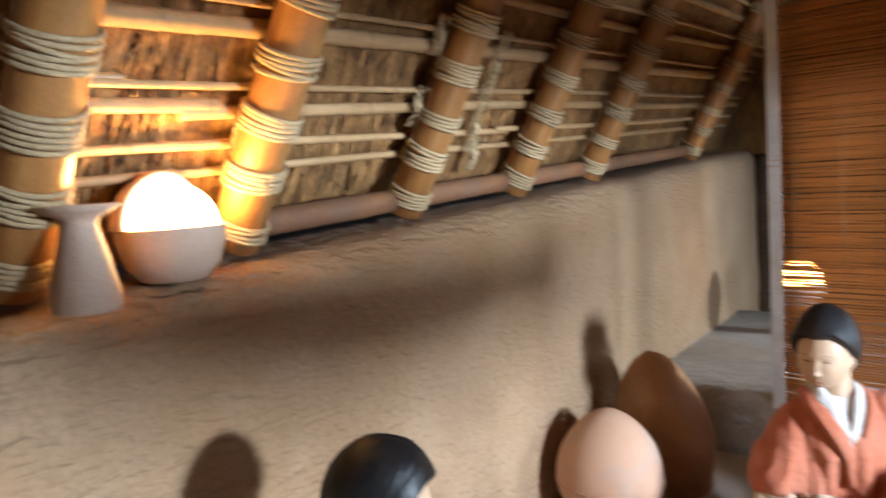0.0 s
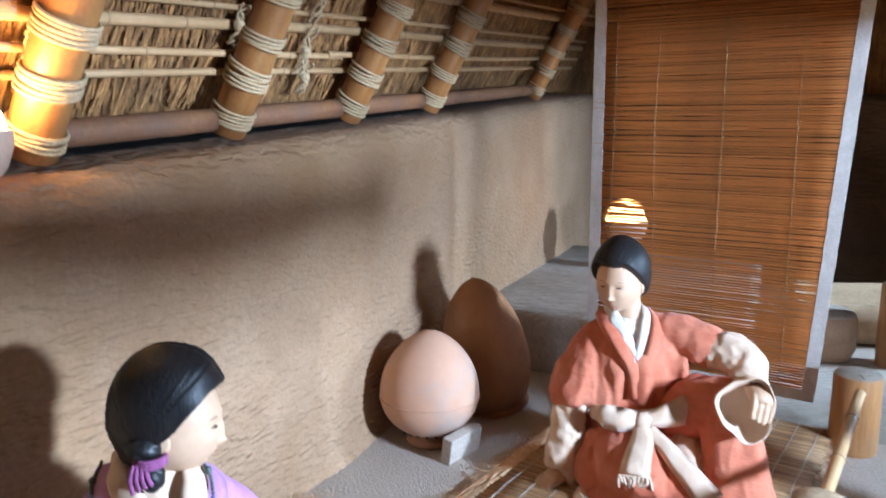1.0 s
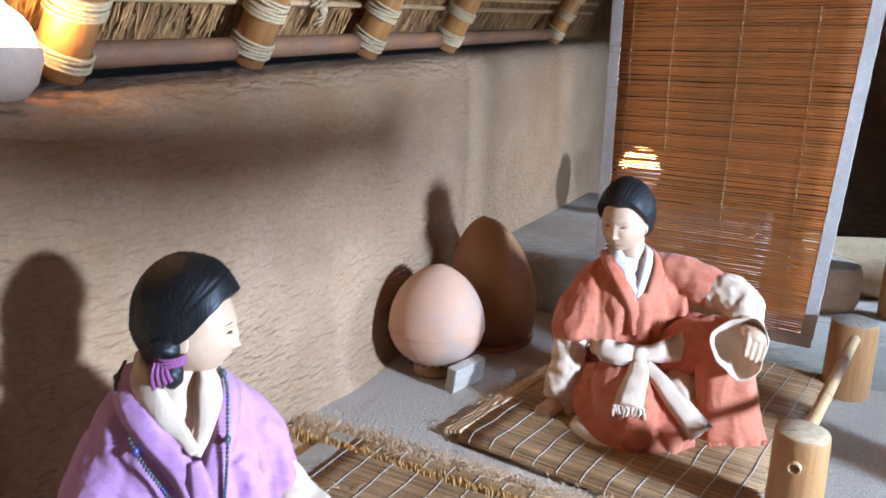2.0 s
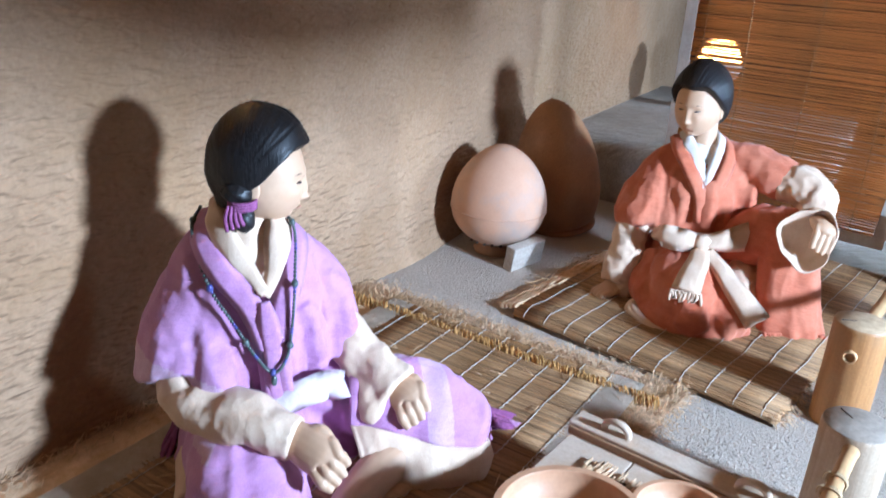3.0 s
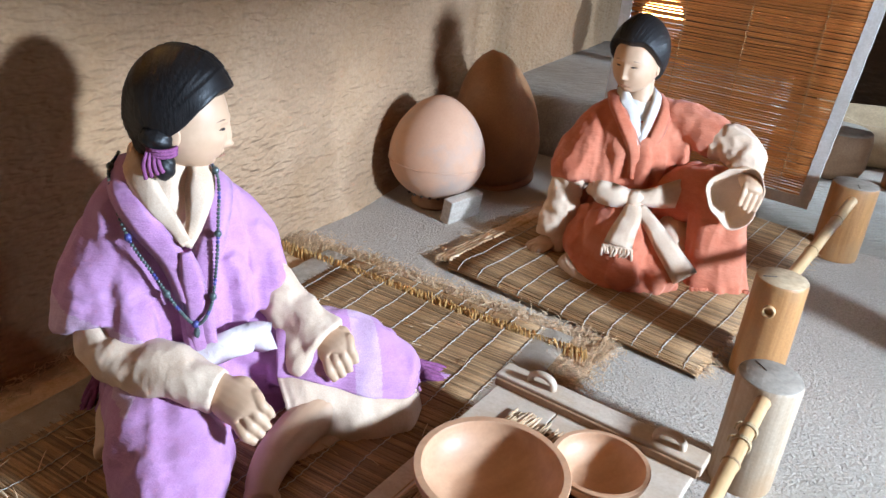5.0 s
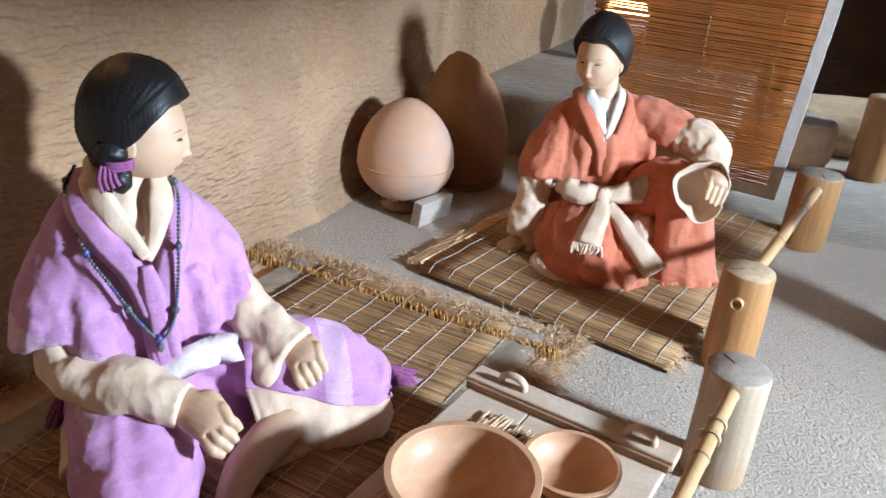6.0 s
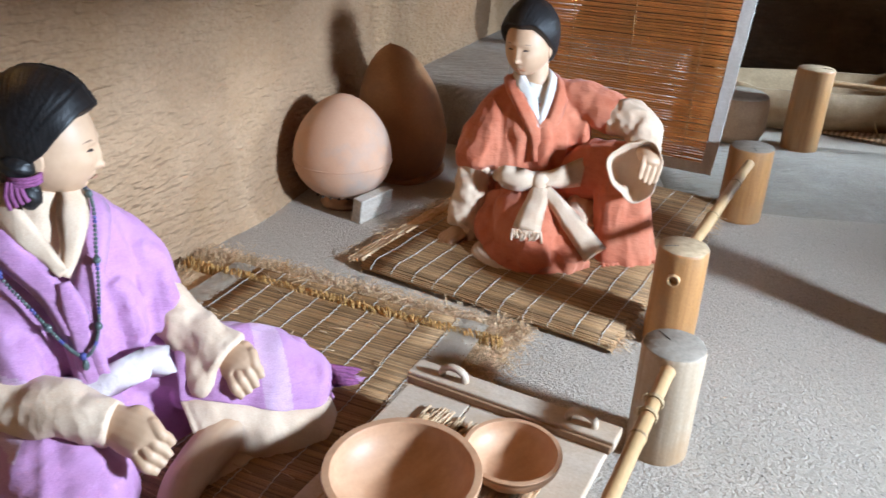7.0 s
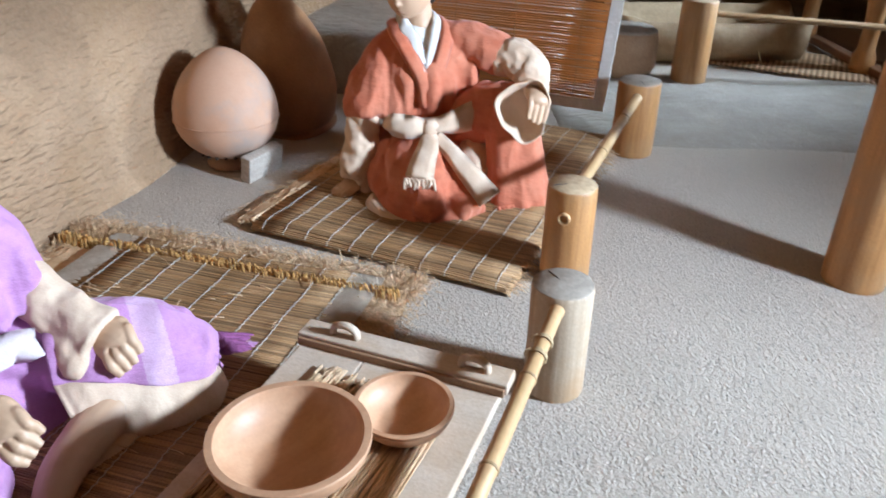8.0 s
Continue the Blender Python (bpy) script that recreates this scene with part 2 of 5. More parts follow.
def skin_rings(bm, rings, mi=0, caps=True, closed=True):
    """Skins a row of rings (each the same number of points)."""
    rows = [[bm.verts.new(p) for p in r] for r in rings]
    n = len(rows[0])
    for a, b in zip(rows, rows[1:]):
        for k in range(n if closed else n - 1):
            f = bm.faces.new((a[k], a[(k + 1) % n], b[(k + 1) % n], b[k]))
            f.material_index = mi
    if caps and closed:
        for r in (rows[0], rows[-1]):
            c = bm.verts.new(sum((v.co for v in r), Vector()) / n)
            for k in range(n):
                f = bm.faces.new((r[k], r[(k + 1) % n], c))
                f.material_index = mi
    return rows


def turned(bm, profile, n=32, mi=0, wobble=0.0, seed=0.0):
    """A surface of revolution from (radius, height) pairs; ends at radius 0 are closed."""
    rings = []
    for r, z in profile:
        ring = []
        for k in range(n):
            a = 2 * math.pi * k / n
            w = 1 + wobble * noise.noise((math.cos(a) * 1.3 + seed, math.sin(a) * 1.3, z * 5 + seed))
            ring.append(Vector((r * w * math.cos(a), r * w * math.sin(a), z)))
        rings.append(ring)
    return skin_rings(bm, rings, mi, caps=True)


def smooth_path(pts, steps):
    """A Catmull-Rom path through the points, given as tuples of any length."""
    p = [np.array(q, float) for q in pts]
    p = [2 * p[0] - p[1], *p, 2 * p[-1] - p[-2]]
    out = []
    for i in range(1, len(p) - 2):
        for k in range(steps):
            t = k / steps
            out.append(0.5 * (2 * p[i] + (p[i + 1] - p[i - 1]) * t + (2 * p[i - 1] - 5 * p[i] + 4 * p[i + 1] - p[i + 2]) * t * t
                              + (3 * p[i] - p[i - 1] - 3 * p[i + 1] + p[i + 2]) * t ** 3))
    out.append(p[-2])
    return out


def tube(bm, pts, n=10, mi=0, steps=1, flat=1.0, side=None, wob=0.0, seed=0.0, caps=True, freq=7.0):
    """A tube along (x, y, z, radius) points. flat squeezes it across `side`; wob makes folds along it."""
    q = smooth_path(pts, steps) if steps > 1 else [np.array(p, float) for p in pts]
    cs = [Vector(p[:3]) for p in q]
    n = max(n, 56) if wob else n
    rings, up = [], Vector(side) if side else None
    for i, p in enumerate(q):
        d = (cs[min(i + 1, len(cs) - 1)] - cs[max(i - 1, 0)]).normalized()
        if up is None:
            up = d.orthogonal()
        e = up - d * up.dot(d)
        e = e.normalized() if e.length > 1e-6 else d.orthogonal().normalized()
        if not side:
            up = e
        g = d.cross(e)
        ring = []
        for k in range(n):
            a = 2 * math.pi * k / n
            w = 1.0
            if wob:
                w += wob * noise.noise((math.cos(a) * 1.6 + seed, math.sin(a) * 1.6 + i * freq / len(q), seed * 3.1))
                w += wob * (0.45 - abs(noise.noise((math.cos(a) * 3.1 + seed, math.sin(a) * 3.1, i * 0.42 * freq / len(q) + seed)))) * 0.9
            ring.append(cs[i] + (e * math.cos(a) * flat + g * math.sin(a)) * p[3] * w)
        rings.append(ring)
    return skin_rings(bm, rings, mi, caps)


def blob(bm, at, radii, mi=0, m=None, seg=24, rows=16, shape=None):
    """An ellipsoid, reshaped by shape(unit point)."""
    rings = []
    for i in range(1, rows):
        t = math.pi * i / rows
        ring = []
        for k in range(seg):
            a = 2 * math.pi * k / seg
            p = Vector((math.sin(t) * math.cos(a), math.sin(t) * math.sin(a), math.cos(t)))
            p = shape(p) if shape else p
            p = Vector((p.x * radii[0], p.y * radii[1], p.z * radii[2]))
            ring.append((m @ p if m else p) + Vector(at))
        rings.append(ring)
    return skin_rings(bm, rings, mi, True)


def along(p, q):
    """A pose whose x axis runs from p to q."""
    p, q = Vector(p), Vector(q)
    return Matrix.Translation(p) @ (q - p).to_track_quat("X", "Z").to_matrix().to_4x4()
# ---- the structure ----
def wall_top(s):
    return 1.155 + 0.05 * s


def earth_wall(name, a, b, profile_top, depth, ripple, label, material=None):
    """An earthen wall from plan point a to b with a rounded top; depth is its thickness, behind its face."""
    a, b = Vector(a), Vector(b)
    d = (b - a).normalized()
    nrm = Vector((d.y, -d.x, 0))
    length = (b - a).length
    steps = max(2, int(length / 0.05))
    bm = bmesh.new()
    rows = []
    for i in range(steps + 1):
        s = length * i / steps
        top = profile_top(s)
        prof = [(-0.012, -0.06), (-0.012, 0.0), (0.0, 0.03)] + [(0.0, 0.03 + (top - 0.11) * k / 18) for k in range(1, 19)]
        prof += [(0.012, top - 0.05), (0.035, top - 0.02), (0.07, top - 0.005), (0.12, top), (0.3, top + 0.004), (depth, top + 0.01), (depth, -0.06)]
        row = []
        for off, z in prof:
            p = a + d * s - nrm * off + Z * z
            if off < 0.25:
                w = ripple * (0.020 * noise.noise(p * 2.1) + 0.006 * noise.noise(Vector((p.x * 6, p.y * 6, p.z * 26))))
                p = p + nrm * w * (0.35 if z > top - 0.08 else 1.0)
            row.append(p)
        rows.append(row)
    skin_rings(bm, rows, 0, True, True)
    return tagged(part(name, bm, material or M_WALL), label, "wall", kind="structure")


P0, P1, P2, P3 = plan(-2.2, 0), plan(5.4, 0), plan(5.4, ROOM_D), plan(-2.2, ROOM_D)
earth_wall("wall_west", P0, P1, lambda s: wall_top(s - 2.2), 0.62, 1.0, "rippled brown earth-plastered wall with a rounded ledge on top")
earth_wall("wall_north", P1, P2, lambda s: 1.39, 0.4, 1.0, "earth-plastered wall, its brown darkened for shade", M_WALL_DARK)
earth_wall("wall_south", P3, P0, lambda s: 1.1, 0.4, 1.0, "earth-plastered wall closing the room, its brown darkened to cut bounced light", M_WALL_DARK)


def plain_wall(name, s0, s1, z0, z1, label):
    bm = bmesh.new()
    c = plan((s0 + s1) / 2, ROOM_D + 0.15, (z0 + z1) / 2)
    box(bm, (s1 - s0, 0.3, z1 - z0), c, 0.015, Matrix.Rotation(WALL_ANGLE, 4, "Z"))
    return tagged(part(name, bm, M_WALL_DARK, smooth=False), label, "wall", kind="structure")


# unseen east wall, added with window and doorway openings that shape the daylight
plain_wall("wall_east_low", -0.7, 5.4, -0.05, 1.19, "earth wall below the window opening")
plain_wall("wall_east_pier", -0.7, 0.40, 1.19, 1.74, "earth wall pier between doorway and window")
plain_wall("wall_east_middle", 0.82, 3.78, 1.19, 1.74, "unseen earth wall between the window and the added far opening")
plain_wall("wall_east_far", 4.22, 5.4, 1.19, 1.74, "unseen earth wall past the added far opening")
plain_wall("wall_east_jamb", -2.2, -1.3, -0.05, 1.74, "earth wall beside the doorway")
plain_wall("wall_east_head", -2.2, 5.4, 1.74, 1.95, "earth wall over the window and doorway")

# unseen logs added as shade: one tenoned into the pillar, a broad one above
def beam_log(name, pts, material, label, flat=1.0):
    bm = bmesh.new()
    tube(bm, [(*plan(a, 2.45, z), r) for a, z, r in pts], 20, 0, 5, flat, side=(0, 0, 1), wob=0.02)
    return tagged(part(name, bm, material), label, "beam", kind="structure")


beam_log("tie_beam", [(-2.3, 1.44, 0.05), (0.0, 1.37, 0.055), (0.35, 1.29, 0.085), (0.65, 1.24, 0.115), (1.0, 1.225, 0.105), (1.15, 1.23, 0.08), (1.28, 1.235, 0.03), (1.58, 1.24, 0.025)], M_RAFTER, "unseen round log tenoned into the roof pillar, added to shade the wall")
beam_log("wall_plate", [(-2.3, 1.62, 0.10), (0.8, 1.62, 0.10), (1.6, 1.64, 0.11), (2.2, 1.67, 0.11), (5.5, 1.66, 0.11)], M_RAFTER, "unseen thick log on the roof pillar, added to shade the roof", 1.2)

# one sheet of ground, with the gritty floor and a smoother, slightly raised earthen strip on it
bm = bmesh.new()
G = 60
vs = [[bm.verts.new((-40 + 80 * i / G, -40 + 80 * k / G, -0.09)) for k in range(G + 1)] for i in range(G + 1)]
for i in range(G):
    for k in range(G):
        bm.faces.new((vs[i][k], vs[i + 1][k], vs[i + 1][k + 1], vs[i][k + 1]))
tagged(part("ground", bm, M_EARTH), "bare earth around the dwelling", "ground", kind="structure")


def floor_sheet(name, corner, width, length, z, material, label, rough=0.006, thick=0.085, turn=0.0):
    bm = bmesh.new()
    step = 0.06
    nx, ny = int(width / step), int(length / step)
    m = Matrix.Translation(corner) @ Matrix.Rotation(turn, 4, "Z")
    rows = []
    for i in range(nx + 1):
        row = []
        for k in range(ny + 1):
            p = m @ Vector((width * i / nx, length * k / ny, 0))
            edge = min(i, nx - i, k, ny - k)
            p.z = z + rough * noise.noise(p * 2.3) + 0.3 * rough * noise.noise(p * 11) - (0.018 if edge == 0 else 0.004 if edge == 1 else 0)
            row.append(bm.verts.new(p))
        rows.append(row)
    for i in range(nx):
        for k in range(ny):
            bm.faces.new((rows[i][k], rows[i + 1][k], rows[i + 1][k + 1], rows[i][k + 1]))
    rim = [e for e in bm.edges if e.is_boundary]
    got = bmesh.ops.extrude_edge_only(bm, edges=rim)
    for v in got["geom"]:
        if isinstance(v, bmesh.types.BMVert):
            v.co.z -= thick
    return tagged(part(name, bm, material), label, "floor", kind="structure")


floor_sheet("floor", plan(-2.25, ROOM_D + 0.1), 7.7, ROOM_D + 0.2, 0.0, M_FLOOR, "pale gritty floor of sand and fine gravel", turn=WALL_ANGLE)
strip = floor_sheet("earth_strip", Vector((1.72, 2.66, 0)), 2.9, 1.15, 0.009, M_EARTH, "smooth trowelled earthen strip, slightly raised", rough=0.014, turn=math.atan2(-0.27, 0.87))

# the earthen bench behind the blind
bm = bmesh.new()
front = [(0.58, 3.80), (0.80, 3.66), (1.05, 3.50), (1.35, 3.27), (1.80, 2.98)]
rows = []
for k, (x, y) in enumerate(smooth_path(front, 8)):
    row = []
    for off, z in ((0.0, -0.05), (0.0, 0.05), (0.008, 0.15), (0.0, 0.24), (0.02, 0.285), (0.06, 0.30), (0.25, 0.302), (0.6, 0.30), (1.1, 0.302), (1.9, 0.30), (1.9, -0.05)):
        p = Vector((x + 0.5 * off, y + 0.9 * off, z))
        row.append(p + Vector((0.01, 0.01, 0.006)) * noise.noise(p * 4))
    rows.append(row)
skin_rings(bm, rows, 0, True, True)
tagged(part("earth_bench", bm, M_EARTH), "raised bench of packed grey-brown earth", "bench", kind="structure")


# ---- the roof ----
SLOPE = radians(60)
UP = N * math.cos(SLOPE) + Z * math.sin(SLOPE)
OUT = -N * math.sin(SLOPE) + Z * math.cos(SLOPE)


def roof(s, v, d=0.0):
    """A place on the roof: s along the eave, v up the slope, d out from the rafters' axes."""
    return plan(s, -0.12, 1.245 + 0.047 * s) + UP * v + OUT * d


def frame_at(o, x, z):
    x = x.normalized()
    y = z.cross(x).normalized()
    z = x.cross(y)
    return Matrix(((x.x, y.x, z.x, o.x), (x.y, y.y, z.y, o.y), (x.z, y.z, z.z, o.z), (0, 0, 0, 1)))


def rafter(s, r, lashes, seed, length=4.0):
    base = roof(s, -0.05)
    ob = thing("rafter", frame_at(base, U, UP), "orange-brown peeled log rafter lashed with straw rope", "rafter", "rafters of the thatched roof", "")
    bm = bmesh.new()
    pts = [(0.006 * noise.noise((i * 0.7, seed, 0)), 0.008 * noise.noise((seed, i * 0.7, 3)), length * i / 16, r * (1 - 0.012 * i) * (1 + 0.02 * noise.noise((i, seed, 9)))) for i in range(17)]
    tube(bm, [(0, 0, -0.006, r * 0.9), *pts], 18)
    part("log", bm, M_RAFTER, ob)
    rng = random.Random(seed)
    for v in lashes:
        bm = bmesh.new()
        z = v
        for c in range(rng.choice((4, 5, 5, 6))):
            tilt = rng.uniform(-0.10, 0.12)
            rr = r + 0.0045
            ring = [(rr * math.cos(a), rr * math.sin(a), z + tilt * rr * math.cos(a + 0.6), 0.0056) for a in [2 * math.pi * k / 20 for k in range(21)]]
            tube(bm, ring, 6, caps=False)
            z += rng.uniform(0.0102, 0.0125)
        part("rope_lashing", bm, M_ROPE, ob)
    return ob


RAFTERS = [(-0.62, 0.066, 11), (-0.03, 0.066, 1), (0.50, 0.062, 2), (1.18, 0.060, 3), (1.88, 0.060, 4), (2.60, 0.060, 5), (4.15, 0.062, 7), (-1.25, 0.066, 12)]
for s, r, seed in RAFTERS:
    rafter(s, r, (0.035, 0.165, 0.30, 0.44, 0.59, 0.75, 0.92, 1.10), seed)


def bamboo(name, a, b, r, label, group="", nodes=0.24, seed=0, parent=None):
    """A bamboo pole with raised joints, from a to b."""
    a, b = Vector(a), Vector(b)
    length = (b - a).length
    ob = thing(name, along(a, b), label, "bamboo pole", group)
    bm = bmesh.new()
    rng = random.Random(seed)
    pts, x = [], 0.0
    cuts = [0.0]
    while x < length:
        x += nodes * rng.uniform(0.8, 1.25)
        cuts.append(min(x, length))
    bend = rng.uniform(-1, 1) * min(0.006, 0.004 * length)
    for c0, c1 in zip(cuts, cuts[1:]):
        for k, w in ((0.0, 1.10), (0.05, 0.99), (0.5, 0.96), (0.95, 0.99)):
            q = c0 + (c1 - c0) * k
            pts.append((q, bend * math.sin(q * 2.2 + seed), bend * math.sin(q * 1.7 + 2 * seed), r * w))
    pts.append((length, 0, 0, r))
    tube(bm, pts, 10)
    culm = part("culm", bm, M_BAMBOO, ob)
    for c in cuts[1:-1]:
        bm = bmesh.new()
        y0, z0 = bend * math.sin(c * 2.2 + seed), bend * math.sin(c * 1.7 + 2 * seed)
        tube(bm, [(c - 0.004, y0, z0, r * 1.06), (c - 0.0015, y0, z0, r * 1.16), (c + 0.0015, y0, z0, r * 1.16), (c + 0.004, y0, z0, r * 1.06)], 10)
        part("node_ring", bm, M_NODE, culm)
    return ob


BATTENS = [(0.11, 0.011), (0.175, 0.011), (0.265, 0.017), (0.325, 0.009), (0.455, 0.023), (0.51, 0.008), (0.63, 0.016), (0.70, 0.010), (0.82, 0.020), (0.90, 0.010), (1.05, 0.018)]
for i, (v, r) in enumerate(BATTENS):
    rng = random.Random(40 + i)
    cuts = [-2.1, rng.uniform(0.1, 0.5), rng.uniform(1.6, 2.2), 5.0]
    for a, b in zip(cuts, cuts[1:]):
        w = rng.uniform(-0.008, 0.008)
        bamboo("bamboo_batten", roof(a - 0.05, v + w, 0.062 + r), roof(b + 0.05, v - w, 0.064 + r), r, "straight pale bamboo batten lying across the rafters", "bamboo battens of the roof", 0.3, 60 + i)

# sill logs between the feet of the rafters
for k in range(len(RAFTERS)):
    ss = sorted(q[0] for q in RAFTERS)
    if k + 1 < len(ss):
        a, b = roof(ss[k] + 0.06, -0.022, 0.02), roof(ss[k + 1] - 0.06, -0.022, 0.02)
        ob = thing("sill_log", along(a, b), "reddish-brown sill log lying on the wall ledge", "sill log", "sill logs on the wall ledge")
        bm = bmesh.new()
        length = (b - a).length
        tube(bm, [(length * i / 8, 0.004 * noise.noise((i, k, 1)), 0.004 * noise.noise((i, k, 5)), 0.036 + 0.003 * noise.noise((i * 0.6, k, 2))) for i in range(9)], 14)
        part("log", bm, M_SILL, ob)

# cords tied round battens
def knot_cord(s, v, drop, seed):
    ob = thing("tie_cord", Matrix.Translation(roof(s, v, 0.045)), "frayed pale straw cord knotted round the battens", "cord", "cords tied round the battens")
    rng = random.Random(seed)
    bm = bmesh.new()
    for j in range(3):
        q = [UP * (drop * (0.5 - i / 7)) + U * (0.012 * math.sin(i * 1.3 + j * 2)) - OUT * (0.012 * math.cos(i * 1.1 + j)) for i in range(8)]
        tube(bm, [(*p, 0.0042) for p in q], 6, steps=3)
    part("strand", bm, M_ROPE, ob)
    bm = bmesh.new()
    blob(bm, (0, 0, 0), (0.016, 0.014, 0.02), shape=lambda p: p * (1 + 0.3 * noise.noise(p * 3 + Vector((seed, 0, 0)))))
    part("knot", bm, M_ROPE, ob)
    return ob


for s, v, drop, seed in ((1.50, 0.20, 0.18, 1), (1.47, 0.42, 0.24, 2), (1.56, 0.10, 0.12, 3), (1.12, 0.28, 0.13, 4), (0.47, 0.2, 0.10, 5), (1.10, 0.50, 0.12, 6)):
    knot_cord(s, v, drop, seed)

# thatch: a backing sheet and a layer of loose reeds over the battens
bm = bmesh.new()
rows = []
for i in range(97):
    row = []
    for k in range(61):
        s, v = -2.4 + 8.0 * i / 96, -0.12 + 4.6 * k / 60
        d = 0.125 + 0.012 * noise.noise((s * 9, v * 3, 1)) + 0.02 * noise.noise((s * 1.5, v * 2, 4))
        row.append(roof(s, v, d))
    rows.append(row)
skin_rings(bm, rows, 0, False, False)
tagged(part("roof_west", bm, M_THATCH), "brown reed thatch lining the sloping roof", "thatched roof", kind="structure")
rng = random.Random(8)
bm = bmesh.new()
for i in range(9000):
    s, v = rng.uniform(-1.3, 5.0), rng.uniform(-0.05, 1.5)
    if i > 6500:
        s, v = rng.uniform(-0.5, 2.6), rng.uniform(-0.05, 1.0)
    ln, w, lean = rng.uniform(0.10, 0.30), rng.uniform(0.0016, 0.0036), rng.gauss(0, 0.16)
    d0, d1 = rng.uniform(0.092, 0.118), rng.uniform(0.088, 0.116)
    a, b = roof(s, v, d0), roof(s + lean * ln, v + ln, d1)
    side = U * w
    f = [bm.verts.new(p) for p in (a - side, a - OUT * w, a + side, b + side, b - OUT * w, b - side)]
    bm.faces.new((f[0], f[1], f[4], f[5])), bm.faces.new((f[1], f[2], f[3], f[4]))
M_REED = mat("thatch_reed", (0.47, 0.235, 0.075), (0.16, 0.065, 0.018), (14, 14, 14), 0.8, 0.0, 90, fine_mix=0.5, island=0.45)
tagged(part("thatch_reeds", bm, M_REED), "loose dry brown reeds of the thatch", "thatch", kind="stuff")

# the far slope and the gable ends close the roof
def sheet(name, pts, label, material=M_THATCH):
    bm = bmesh.new()
    vs = [bm.verts.new(p) for p in pts]
    f = bm.faces.new(vs)
    got = bmesh.ops.extrude_face_region(bm, geom=[f])
    mid = Vector((1.8, 1.5, 1.5))
    away = (sum((v.co for v in vs), Vector()) / len(vs) - mid).normalized()
    bmesh.ops.translate(bm, vec=away * 0.15, verts=[g for g in got["geom"] if isinstance(g, bmesh.types.BMVert)])
    return tagged(part(name, bm, material, smooth=False), label, "roof", kind="structure")


RIDGE = roof(0, 4.2, 0.12).z
sheet("roof_east", [plan(-2.5, ROOM_D + 0.35, 1.94), plan(5.7, ROOM_D + 0.35, 1.94), plan(5.7, 1.9, RIDGE + 0.3), plan(-2.5, 1.9, RIDGE)], "brown reed thatch of the far roof slope")
sheet("gable_north", [plan(5.62, -0.6, 1.3), plan(5.62, ROOM_D + 0.3, 1.3), plan(5.62, 1.9, RIDGE + 0.4)], "dark reed gable of the roof")
sheet("gable_south", [plan(-2.4, -0.6, 1.0), plan(-2.4, ROOM_D + 0.3, 1.0), plan(-2.4, 1.9, RIDGE + 0.1)], "dark reed gable of the roof")
# ---- lamps and vessels on the ledge ----
def globe_lamp(at, r, face, label, lit):
    """A clay globe lamp: a bowl below, a hood behind, and a lit globe that shows in the cut."""
    ob = thing("globe_lamp", pose(*at, 0, 0, face), label, "lamp", "clay globe lamps")
    bm = bmesh.new()
    prof = [(0.0, 0.0), (0.45 * r, 0.0), (0.62 * r, 0.05 * r), (0.85 * r, 0.32 * r), (0.985 * r, 0.72 * r), (1.0 * r, 0.98 * r), (1.005 * r, 1.02 * r), (0.955 * r, 1.03 * r), (0.93 * r, 0.9 * r), (0.8 * r, 0.5 * r), (0.0, 0.2 * r)]
    turned(bm, prof, 40)
    part("bowl", bm, M_CLAY_PALE, ob)
    bm = bmesh.new()
    blob(bm, (0, 0, r), (0.90 * r, 0.90 * r, 0.88 * r), seg=32, rows=20)
    part("lit_globe", bm, lit, ob, "glowing warm white globe")
    # the hood: a shell over the back half
    bm = bmesh.new()
    rings = []
    for i in range(19):
        a = math.pi * (0.52 + 0.96 * i / 18)
        row = []
        for k in range(13):
            e = 0.5 * math.pi * k / 12
            row.append(Vector((r * math.cos(e) * math.cos(a), r * math.cos(e) * math.sin(a), r * 1.02 + r * 0.98 * math.sin(e))))
        rings.append(row)
    skin_rings(bm, rings, 0, False, False)
    bmesh.ops.remove_doubles(bm, verts=bm.verts, dist=0.0005)
    bmesh.ops.solidify(bm, geom=list(bm.faces), thickness=0.008)
    part("hood", bm, M_CLAY_PALE, ob)
    return ob


globe_lamp((-0.665, 1.565, 1.166), 0.113, -20, "pale clay globe lamp glowing warm white on the wall ledge", M_GLOW)
ob = thing("lamp_stand", pose(1.77, 4.60, 0.302), "short round wooden stand under the lamp on the bench", "stand")
bm = bmesh.new()
turned(bm, [(0.0, 0.0), (0.10, 0.0), (0.10, 0.02), (0.07, 0.05), (0.07, 0.13), (0.10, 0.155), (0.10, 0.165), (0.0, 0.165)], 24)
part("column", bm, M_SILL, ob)
globe_lamp((1.77, 4.60, 0.467), 0.138, -80, "pale clay globe lamp glowing behind the reed blind", M_GLOW_DIM)

ob = thing("clay_vase", pose(-0.705, 1.29, 1.152), "pale clay vase with a flared mouth on the wall ledge", "vase")
bm = bmesh.new()
turned(bm, [(0.0, 0.0), (0.056, 0.0), (0.060, 0.008), (0.057, 0.04), (0.047, 0.09), (0.035, 0.135), (0.030, 0.155), (0.035, 0.165), (0.056, 0.176), (0.069, 0.184), (0.066, 0.189), (0.05, 0.182), (0.026, 0.165), (0.024, 0.12), (0.0, 0.05)], 36, wobble=0.02)
part("body", bm, M_CLAY_PALE, ob)
bm = bmesh.new()
tube(bm, [(0.0685 * math.cos(a), 0.0685 * math.sin(a), 0.186, 0.0035) for a in [2 * math.pi * k / 40 for k in range(41)]], 6)
